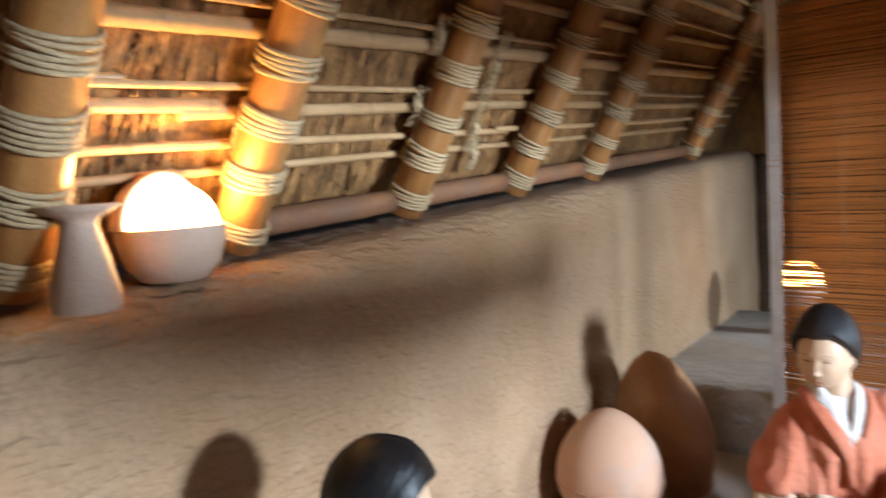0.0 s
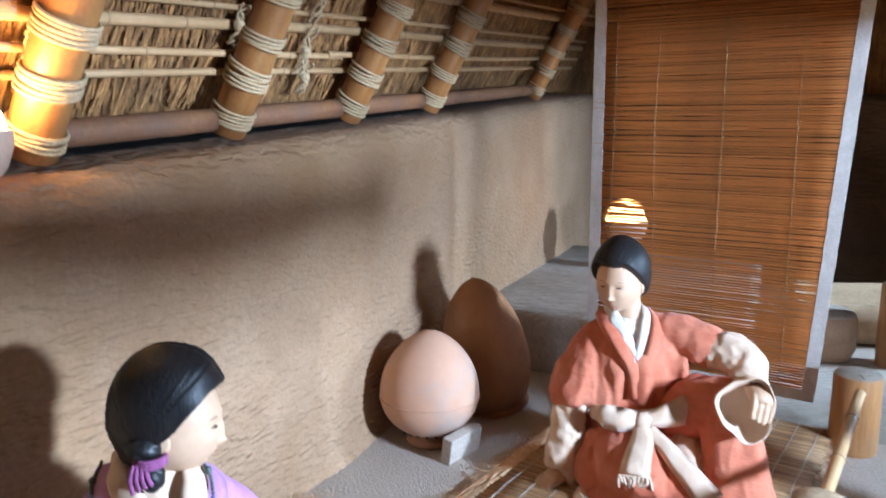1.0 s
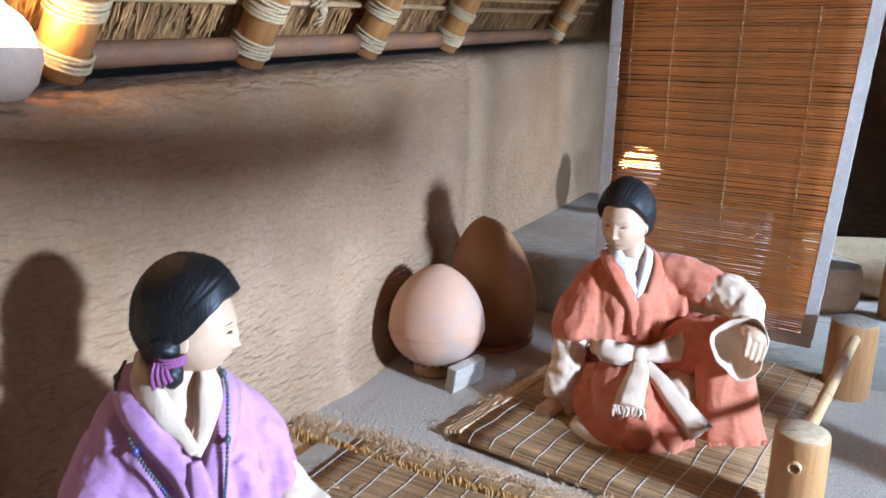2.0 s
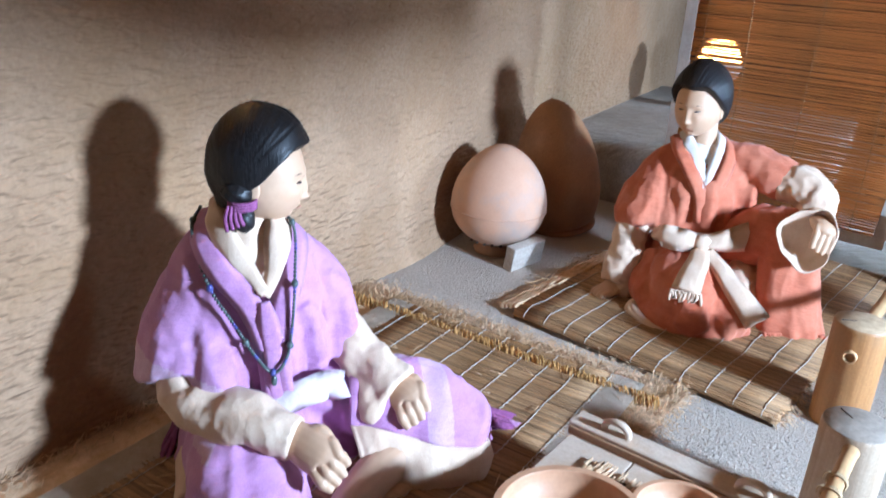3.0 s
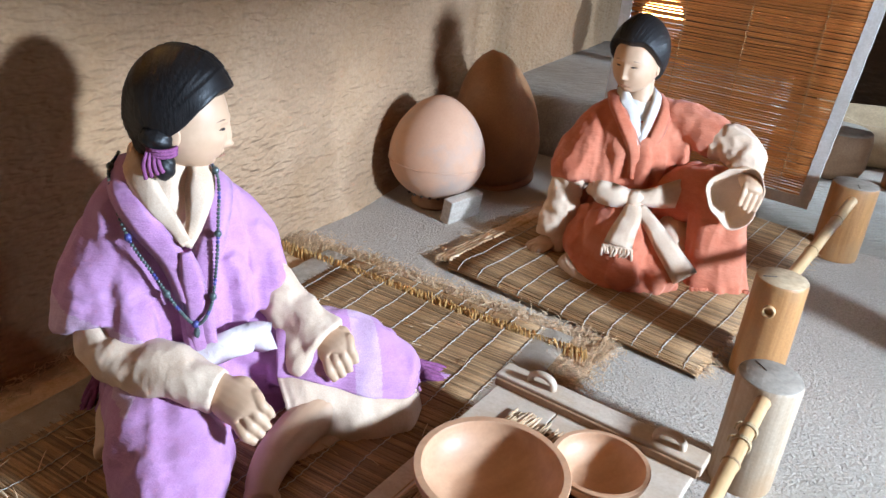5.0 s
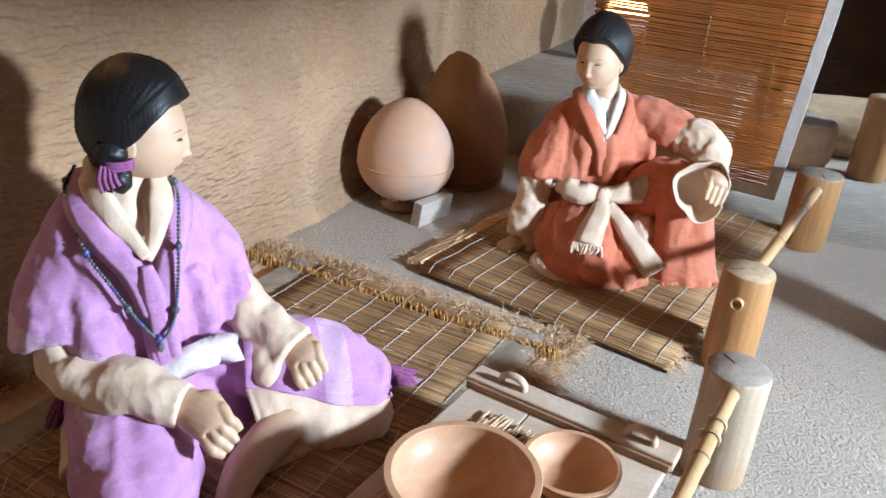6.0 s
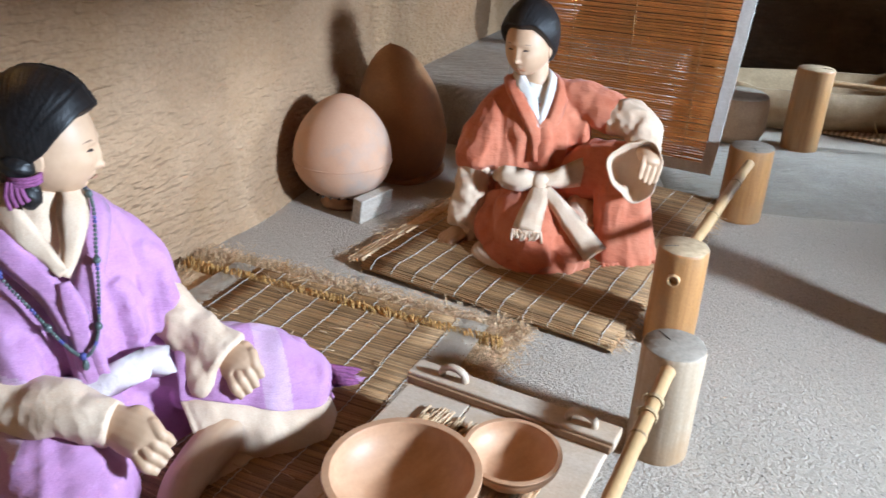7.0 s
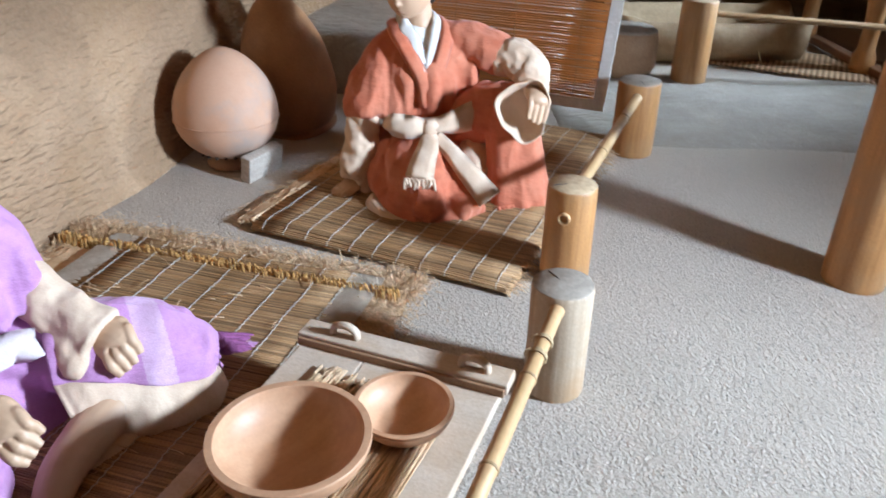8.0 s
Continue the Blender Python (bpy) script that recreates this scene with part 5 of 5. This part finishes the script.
    robe(tunic, [(-0.075, 0.04, 0.618, 0.062, 0.052, 32), (-0.073, 0.038, 0.592, 0.098, 0.068, 32), (-0.070, 0.034, 0.558, 0.140, 0.085, 32), (-0.066, 0.024, 0.508, 0.170, 0.100, 32), (-0.060, 0.012, 0.43, 0.178, 0.115, 32), (-0.052, 0.0, 0.35, 0.172, 0.125, 32), (-0.043, -0.005, 0.28, 0.158, 0.125, 32), (-0.035, -0.005, 0.222, 0.142, 0.112, 32)], PURPLE, 5.0, 0.07, n=96, waves=11)
    tube(tunic, [(-0.115, 0.02, 0.548, 0.034), (-0.152, -0.010, 0.505, 0.060), (-0.182, -0.040, 0.448, 0.078), (-0.195, -0.068, 0.392, 0.088), (-0.194, -0.090, 0.352, 0.092)], 36, PURPLE, steps=6, flat=0.80, wob=0.10, seed=9.0)
    tube(tunic, [(-0.1942, -0.088, 0.356, 0.0922), (-0.190, -0.106, 0.318, 0.096), (-0.184, -0.122, 0.285, 0.098)], 36, PURPLE, steps=6, flat=0.80, wob=0.10, seed=9.0)
    tube(tunic, [(-0.155, -0.06, 0.44, 0.05), (-0.14, -0.105, 0.37, 0.066), (-0.118, -0.138, 0.315, 0.072), (-0.10, -0.155, 0.268, 0.066)], 28, PURPLE, steps=5, flat=0.65, wob=0.10, seed=10.0)
    tube(tunic, [(-0.02, 0.085, 0.545, 0.034), (0.025, 0.11, 0.50, 0.058), (0.065, 0.115, 0.44, 0.072), (0.095, 0.100, 0.37, 0.080), (0.108, 0.080, 0.30, 0.086), (0.106, 0.07, 0.262, 0.084)], 32, PURPLE, steps=6, flat=0.85, wob=0.12, seed=11.0)
    tube(tunic, [(0.05, 0.0, 0.42, 0.05), (0.075, 0.0, 0.34, 0.062), (0.082, 0.0, 0.265, 0.06)], 26, PURPLE, steps=5, flat=0.6, wob=0.12, seed=12.0)
    # collar: crossed cream bands over the neck, mauve lapels beside them
    tube(bm, [(-0.052, 0.018, 0.66, 0.046), (-0.055, 0.016, 0.60, 0.048), (-0.055, 0.014, 0.55, 0.056)], 20, SKIN, steps=4)
    ribbon(bm, [(-0.126, 0.055, 0.650, 0.030), (-0.118, -0.02, 0.634, 0.032), (-0.078, -0.076, 0.592, 0.032), (-0.020, -0.100, 0.525, 0.020), (0.012, -0.112, 0.488, 0.012)], (0.6, 0.3, 0.9), CREAM, 0.005)
    ribbon(bm, [(-0.02, 0.07, 0.628, 0.030), (0.014, 0.02, 0.620, 0.030), (0.026, -0.046, 0.580, 0.030), (0.022, -0.085, 0.520, 0.018), (0.012, -0.112, 0.482, 0.010)], (-0.8, 0.3, 0.7), CREAM, 0.005)
    ribbon(bm, [(-0.147, 0.03, 0.622, 0.026), (-0.134, -0.052, 0.596, 0.030), (-0.088, -0.104, 0.542, 0.030), (-0.022, -0.124, 0.468, 0.028), (0.018, -0.136, 0.38, 0.028), (0.030, -0.134, 0.25, 0.028)], (0.8, 0.3, 0.5), PURPLE, 0.004)
    ribbon(bm, [(0.0, 0.085, 0.602, 0.026), (0.048, 0.02, 0.580, 0.030), (0.058, -0.064, 0.518, 0.030), (0.044, -0.110, 0.445, 0.030), (0.040, -0.132, 0.36, 0.030), (0.045, -0.130, 0.25, 0.030)], (-0.9, 0.2, 0.5), PURPLE, 0.004)
    # the overlap below the collar
    ribbon(bm, [(0.012, -0.122, 0.475, 0.012), (0.022, -0.133, 0.430, 0.024), (0.032, -0.139, 0.360, 0.026), (0.038, -0.137, 0.250, 0.026)], (0.9, 0.25, 0.2), PURPLE, 0.004)
    # sash
    ribbon(bm, [(-0.08, -0.145, 0.245, 0.026), (0.0, -0.150, 0.235, 0.032), (0.07, -0.125, 0.245, 0.036), (0.125, -0.075, 0.250, 0.034), (0.16, -0.035, 0.225, 0.036)], (0, 0.2, 1), SASH, 0.020)
    # arms: wide cream sleeves
    tube(sleeves, [(-0.165, -0.085, 0.345, 0.060), (-0.168, -0.120, 0.285, 0.060), (-0.145, -0.160, 0.245, 0.058), (-0.08, -0.200, 0.245, 0.060), (-0.01, -0.225, 0.250, 0.056), (0.06, -0.245, 0.242, 0.050), (0.105, -0.258, 0.236, 0.046)], 26, CREAM, steps=7, wob=0.12, seed=13.0, freq=9)
    hand_shape(bm, (0.098, -0.256, 0.234), (0.168, -0.292, 0.216), (0.206, -0.318, 0.180), 1.18, (0.40, 0.39, 0.72))
    tube(sleeves, [(0.130, 0.085, 0.325, 0.050), (0.160, 0.07, 0.295, 0.054), (0.195, 0.045, 0.265, 0.056), (0.235, 0.015, 0.240, 0.060), (0.275, -0.014, 0.216, 0.063), (0.292, -0.026, 0.208, 0.060)], 26, CREAM, steps=7, wob=0.12, seed=14.0, freq=8)
    tube(sleeves, [(0.225, 0.01, 0.225, 0.045), (0.235, -0.040, 0.195, 0.042), (0.232, -0.068, 0.172, 0.030), (0.226, -0.080, 0.158, 0.014)], 14, CREAM, steps=4, wob=0.15, seed=15)
    hand_shape(bm, (0.276, -0.014, 0.218), (0.326, -0.052, 0.214), (0.346, -0.088, 0.170), 1.18, (0.56, 0.31, 0.54))
    # tassels of the sash
    tube(skirt, [(0.36, 0.17, 0.14, 0.026), (0.427, 0.165, 0.112, 0.022), (0.469, 0.150, 0.090, 0.018), (0.500, 0.140, 0.060, 0.017)], 14, PURPLE, steps=5, wob=0.16, seed=21.0)
    for j in range(3):
        blob(bm, (0.500 + 0.016 * j, 0.142 - 0.008 * j, 0.055 - 0.012 * j), (0.021, 0.021, 0.018), PLUM, None, 12, 9, lambda p: p * (1 + 0.22 * noise.noise(p * 3.3)))
    fringe(bm, (0.505, 0.175, 0.05), (0.520, 0.105, 0.04), (0.095, 0.012, -0.035), 26, PLUM, rng, 0.0048)
    fringe(bm, (0.565, 0.150, 0.025), (0.575, 0.125, 0.022), (0.055, 0.010, -0.012), 12, PURPLE, rng, 0.0042)
    fringe(bm, (-0.235, 0.06, 0.12), (-0.240, -0.04, 0.07), (-0.025, -0.05, -0.07), 34, PLUM, rng, 0.006)
    # necklace
    beads = smooth_path([(-0.166, 0.040, 0.622), (-0.160, -0.040, 0.596), (-0.106, -0.120, 0.508), (-0.050, -0.140, 0.427), (-0.002, -0.150, 0.355), (0.035, -0.152, 0.322), (0.062, -0.142, 0.360), (0.072, -0.122, 0.44), (0.070, -0.080, 0.530), (0.052, 0.0, 0.600), (0.0, 0.07, 0.63)], 12)
    for i, p in enumerate(beads):
        big = i % 17 == 8
        blob(bm, p, (0.0080, 0.0080, 0.0095) if big else (0.0042, 0.0042, 0.0044), BLUEBEAD if i % 11 in (3, 4) else BEAD, None, 7, 6)
    blob(bm, (0.035, -0.156, 0.305), (0.007, 0.007, 0.014), BEAD, None, 9, 8)
    # head with a knot of hair tied over each ear
    loc = head(bm, Vector((-0.014, 0.020, 0.714)), 4, 6, 0.110, [((-0.36, -0.72, -0.22), (0.30, 0.26, 0.22)), ((-0.20, -0.76, -0.72), (0.22, 0.20, 0.27)), ((-0.36, 0.72, -0.22), (0.30, 0.26, 0.22)), ((-0.2, 0.72, -0.70), (0.22, 0.20, 0.27))], (-0.34, 0.7, -0.25))
    for j in range(3):
        ring = [(*loc(-0.24 + 0.25 * math.cos(a), -0.76 + 0.23 * math.sin(a), -0.48 + 0.06 * j + 0.03 * math.cos(a)), 0.0042) for a in [2 * math.pi * q / 16 for q in range(17)]]
        tube(bm, ring, 6, PLUM, caps=False)
    for j in range(4):
        c = loc(-0.46 + 0.06 * j, -0.96, -0.42)
        tube(bm, [(*c, 0.004), (*(c + Vector((-0.006 + 0.004 * j, -0.006, -0.025))), 0.005), (*(c + Vector((-0.004 + 0.005 * j, -0.004, -0.055 + 0.006 * j))), 0.0045)], 6, PLUM, steps=3)
    drape(bm, skirt, PURPLE, 0.0065, [((5, 9, 7), 0.012, 1.0), ((17, 22, 9), 0.004, 4.0)], 7)
    drape(bm, tunic, PURPLE, 0.006, [((13, 13, 2.6), 0.016, 2.0), ((24, 24, 6), 0.004, 6.0)], 7, (0.58, 0.36))
    drape(bm, sleeves, CREAM, 0.005, [((15, 8, 9), 0.007, 3.0), ((26, 14, 16), 0.002, 5.0)], 6)
    drape(bm, under, CREAM, 0.006, [((14, 14, 8), 0.004, 3.0)], 4)
    drape(bm, foot, SKIN, 0.003, (), 3)
    # paler woven bands near the hems
    for f in bm.faces:
        c = f.calc_center_median()
        if f.material_index == PURPLE and (0.35 < c.x + 0.25 * c.y < 0.415 and c.z < 0.26 or c.x < -0.06 and c.y < 0.05 and 0.20 < c.z < 0.345 - 0.25 * (c.x + 0.2)):
            f.material_index = PALE
    ob = part("seated_mannequin", bm, SLOTS, m=pose(-0.2, 1.35, 0.012))
    return tagged(ob, "seated mannequin in a mauve robe with cream sleeves and bead necklace", "mannequin")


def mannequin_coral():
    bm = bmesh.new()
    rng = random.Random(14)
    skirt, tunic, sleeves, under = (bmesh.new() for _ in range(4))
    robe(skirt, [(-0.02, 0.05, 0.27, 0.135, 0.11, -12), (-0.02, 0.05, 0.18, 0.17, 0.15, -12), (-0.02, 0.04, 0.08, 0.20, 0.19, -12), (-0.02, 0.03, 0.0, 0.21, 0.20, -12)], CORAL, 1.0, 0.05)
    # folded leg, its skirt spread over the mat
    tube(skirt, [(-0.05, -0.02, 0.17, 0.10), (-0.08, -0.12, 0.15, 0.105), (-0.10, -0.22, 0.11, 0.095), (-0.09, -0.31, 0.065, 0.07), (-0.07, -0.36, 0.03, 0.04)], 28, CORAL, steps=6, flat=1.1, wob=0.13, seed=3.0)
    robe(skirt, [(-0.06, -0.09, 0.22, 0.09, 0.09, -10), (-0.07, -0.16, 0.13, 0.135, 0.125, -10), (-0.072, -0.205, 0.05, 0.165, 0.15, -10), (-0.072, -0.22, 0.010, 0.185, 0.165, -10)], CORAL, 4.0, 0.09)
    tube(skirt, [(-0.14, -0.04, 0.14, 0.08), (-0.18, -0.12, 0.09, 0.075), (-0.19, -0.20, 0.05, 0.055)], 22, CORAL, steps=6, wob=0.13, seed=4.0)
    tube(skirt, [(0.03, -0.08, 0.13, 0.085), (0.02, -0.20, 0.09, 0.085), (0.03, -0.30, 0.055, 0.07), (0.06, -0.36, 0.03, 0.045)], 24, CORAL, steps=6, wob=0.1, seed=5.0)
    tube(sleeves, [(0.10, -0.06, 0.17, 0.06), (0.12, -0.14, 0.14, 0.062), (0.11, -0.20, 0.10, 0.05)], 20, CREAM, steps=5, wob=0.12, seed=6.0)
    # raised knee, the skirt hanging from it
    tube(skirt, [(0.06, 0.0, 0.20, 0.10), (0.14, -0.07, 0.28, 0.095), (0.215, -0.145, 0.335, 0.082), (0.24, -0.185, 0.33, 0.075)], 26, CORAL, steps=6, wob=0.10, seed=7.0)
    robe(skirt, [(0.235, -0.185, 0.385, 0.045, 0.045, -15), (0.235, -0.185, 0.355, 0.080, 0.070, -15), (0.240, -0.200, 0.27, 0.088, 0.075, -15), (0.245, -0.225, 0.16, 0.098, 0.082, -15), (0.250, -0.255, 0.05, 0.112, 0.090, -15), (0.252, -0.265, 0.012, 0.116, 0.092, -15)], CORAL, 8.0, 0.10, waves=8)
    fringe(bm, (0.150, -0.330, 0.040), (0.350, -0.325, 0.040), (0.0, -0.03, -0.038), 40, CORAL, rng, 0.0062)
    fringe(bm, (0.160, -0.345, 0.022), (0.345, -0.340, 0.022), (0.01, -0.03, -0.015), 30, CORAL, rng, 0.0062)
    tube(bm, [(-0.20, -0.13, 0.03, 0.035), (-0.255, -0.19, 0.024, 0.030), (-0.235, -0.28, 0.018, 0.024), (-0.17, -0.35, 0.012, 0.016)], 14, CREAM, steps=5, wob=0.16, seed=2.0)
    # torso
    robe(under, [(-0.030, 0.075, 0.585, 0.045, 0.045, -12), (-0.028, 0.07, 0.555, 0.075, 0.065, -12), (-0.026, 0.06, 0.52, 0.10, 0.070, -12), (-0.025, 0.05, 0.42, 0.12, 0.085, -12), (-0.02, 0.05, 0.25, 0.11, 0.09, -12)], WHITE, 3.0, 0.01)
    robe(tunic, [(-0.025, 0.095, 0.592, 0.060, 0.048, -14), (-0.025, 0.090, 0.565, 0.095, 0.064, -14), (-0.026, 0.082, 0.535, 0.135, 0.082, -14), (-0.027, 0.068, 0.49, 0.162, 0.102, -14), (-0.027, 0.052, 0.42, 0.168, 0.120, -14), (-0.025, 0.042, 0.35, 0.160, 0.125, -14), (-0.025, 0.035, 0.262, 0.146, 0.116, -14)], CORAL, 6.0, 0.07, n=96, waves=12)
    tube(tunic, [(-0.09, 0.095, 0.553, 0.032), (-0.135, 0.092, 0.50, 0.060), (-0.175, 0.080, 0.43, 0.078), (-0.205, 0.062, 0.36, 0.090), (-0.220, 0.045, 0.30, 0.096), (-0.222, 0.038, 0.275, 0.090)], 34, CORAL, steps=6, flat=0.85, wob=0.13, seed=9.0)
    tube(tunic, [(-0.13, 0.02, 0.40, 0.05), (-0.15, 0.0, 0.33, 0.062), (-0.155, -0.01, 0.275, 0.055)], 26, CORAL, steps=5, flat=0.7, wob=0.14, seed=19.0)
    tube(tunic, [(0.035, 0.08, 0.560, 0.032), (0.085, 0.06, 0.535, 0.056), (0.145, 0.02, 0.520, 0.066), (0.200, -0.025, 0.500, 0.068), (0.245, -0.06, 0.475, 0.066)], 32, CORAL, steps=6, wob=0.12, seed=10.0)
    tube(tunic, [(0.07, 0.02, 0.46, 0.06), (0.11, -0.01, 0.42, 0.055), (0.15, -0.04, 0.42, 0.04)], 24, CORAL, steps=5, wob=0.12, seed=20.0)
    # neck and collar
    tube(bm, [(-0.035, 0.075, 0.65, 0.045), (-0.030, 0.075, 0.59, 0.047), (-0.028, 0.07, 0.55, 0.055)], 20, SKIN, steps=4)
    ribbon(bm, [(-0.085, 0.13, 0.60, 0.026), (-0.098, 0.05, 0.588, 0.026), (-0.075, 0.0, 0.550, 0.024), (-0.05, -0.035, 0.49, 0.018), (-0.038, -0.05, 0.44, 0.010)], (0.7, 0.2, 0.8), WHITE, 0.006)
    ribbon(bm, [(0.03, 0.12, 0.605, 0.026), (0.030, 0.05, 0.592, 0.027), (0.008, -0.005, 0.550, 0.027), (-0.020, -0.040, 0.49, 0.021), (-0.036, -0.055, 0.43, 0.010)], (-0.8, 0.2, 0.7), WHITE, 0.007)
    ribbon(bm, [(-0.115, 0.11, 0.590, 0.026), (-0.122, 0.03, 0.565, 0.026), (-0.090, -0.035, 0.50, 0.026), (-0.052, -0.068, 0.42, 0.026), (-0.04, -0.083, 0.33, 0.026)], (0.9, 0.1, 0.5), CORAL, 0.005)
    ribbon(bm, [(0.055, 0.11, 0.592, 0.026), (0.060, 0.03, 0.572, 0.027), (0.030, -0.035, 0.51, 0.027), (-0.008, -0.068, 0.42, 0.026), (-0.018, -0.083, 0.33, 0.026)], (-0.9, 0.1, 0.5), CORAL, 0.005)
    # sash with a bow and two hanging ends
    ribbon(bm, [(-0.180, -0.03, 0.268, 0.028), (-0.125, -0.100, 0.272, 0.030), (-0.04, -0.130, 0.278, 0.030), (0.05, -0.125, 0.285, 0.032), (0.13, -0.085, 0.300, 0.036)], (0, 0.1, 1), CREAM, 0.010)
    ribbon(bm, [(-0.055, -0.155, 0.285, 0.024), (-0.11, -0.165, 0.290, 0.040), (-0.170, -0.135, 0.292, 0.040), (-0.185, -0.11, 0.285, 0.024)], (0, 0.2, 1), CREAM, 0.012)
    ribbon(bm, [(-0.045, -0.16, 0.285, 0.024), (0.03, -0.172, 0.30, 0.040), (0.10, -0.150, 0.310, 0.050), (0.14, -0.12, 0.308, 0.042)], (0, 0.2, 1), CREAM, 0.012)
    blob(bm, (-0.05, -0.167, 0.282), (0.030, 0.024, 0.032), CREAM, None, 16, 12, lambda p: p * (1 + 0.12 * noise.noise(p * 3)))
    ribbon(bm, [(-0.055, -0.180, 0.265, 0.028), (-0.075, -0.232, 0.240, 0.038), (-0.105, -0.280, 0.205, 0.044), (-0.125, -0.315, 0.170, 0.048)], (1, -0.3, 0.1), CREAM, 0.006)
    fringe(bm, (-0.172, -0.30, 0.168), (-0.080, -0.330, 0.166), (0.0, -0.015, -0.03), 22, CREAM, rng, 0.0045)
    ribbon(bm, [(-0.035, -0.180, 0.262, 0.022), (0.0, -0.240, 0.225, 0.028), (0.040, -0.305, 0.175, 0.036), (0.085, -0.365, 0.120, 0.042), (0.10, -0.385, 0.100, 0.044)], (1, 0.1, 0.55), CREAM, 0.005)
    # arms
    tube(sleeves, [(-0.228, 0.035, 0.295, 0.060), (-0.252, 0.015, 0.235, 0.058), (-0.268, -0.01, 0.165, 0.060), (-0.280, -0.03, 0.105, 0.064), (-0.285, -0.04, 0.07, 0.056)], 24, CREAM, steps=6, wob=0.13, seed=13.0, freq=10)
    tube(sleeves, [(-0.25, -0.02, 0.085, 0.05), (-0.262, -0.06, 0.045, 0.045), (-0.255, -0.085, 0.02, 0.02)], 16, CREAM, steps=5, wob=0.15, seed=17.0)
    hand_shape(bm, (-0.292, -0.045, 0.062), (-0.335, -0.075, 0.045), (-0.385, -0.100, 0.018), 0.95, (0.5, -0.8, 0))
    tube(sleeves, [(0.225, -0.05, 0.480, 0.060), (0.275, -0.09, 0.480, 0.066), (0.310, -0.135, 0.450, 0.066), (0.305, -0.165, 0.405, 0.062), (0.285, -0.185, 0.375, 0.060)], 28, CREAM, steps=7, wob=0.13, seed=15.0, freq=9)
    # the wide cuff hangs open round the wrist
    c, ax = Vector((0.224, -0.318, 0.376)), Vector((-0.36, -0.86, 0.24)).normalized()
    e1 = ax.cross(Z).normalized()
    e2 = e1.cross(ax)
    ring = lambda r, d, w: [c + ax * d + (e1 * math.cos(a) * r * 0.92 + e2 * math.sin(a) * r * 1.08) * (1 + w * math.sin(3 * a + 1) + 0.03 * math.sin(7 * a)) for a in [2 * math.pi * q / 40 for q in range(40)]]
    skin_rings(bm, [ring(0.055, -0.11, 0.05), ring(0.080, -0.05, 0.08), ring(0.092, 0.010, 0.10), ring(0.0935, 0.016, 0.10), ring(0.0900, 0.017, 0.10), ring(0.084, -0.008, 0.13), ring(0.074, -0.030, 0.12), ring(0.055, -0.048, 0.08), ring(0.01, -0.055, 0.0)], CREAM, True)
    hand_shape(bm, (0.275, -0.260, 0.425), (0.268, -0.335, 0.412), (0.250, -0.362, 0.345), 1.0, (0.9, -0.1, -0.2))
    head(bm, Vector((-0.070, 0.055, 0.712)), -130, 6, 0.112, [((-0.95, 0.1, -0.05), (0.30, 0.50, 0.42)), ((-0.65, 0.0, -0.55), (0.26, 0.38, 0.32))], (-0.8, 0.0, 0.0), False)
    drape(bm, skirt, CORAL, 0.0065, [((11, 11, 3.5), 0.014, 1.0), ((22, 22, 8), 0.004, 4.0)], 7)
    drape(bm, tunic, CORAL, 0.006, [((14, 14, 2.6), 0.017, 2.5), ((26, 26, 7), 0.004, 6.0)], 7, (0.58, 0.36))
    drape(bm, sleeves, CREAM, 0.005, [((10, 10, 17), 0.007, 3.0), ((26, 26, 32), 0.003, 5.0)], 6)
    drape(bm, under, WHITE, 0.006, (), 4)
    ob = part("seated_mannequin", bm, SLOTS, m=pose(1.1, 2.4, 0.010))
    return tagged(ob, "seated mannequin in a coral robe with a white sash bow", "mannequin")


mannequin_mauve()
mannequin_coral()
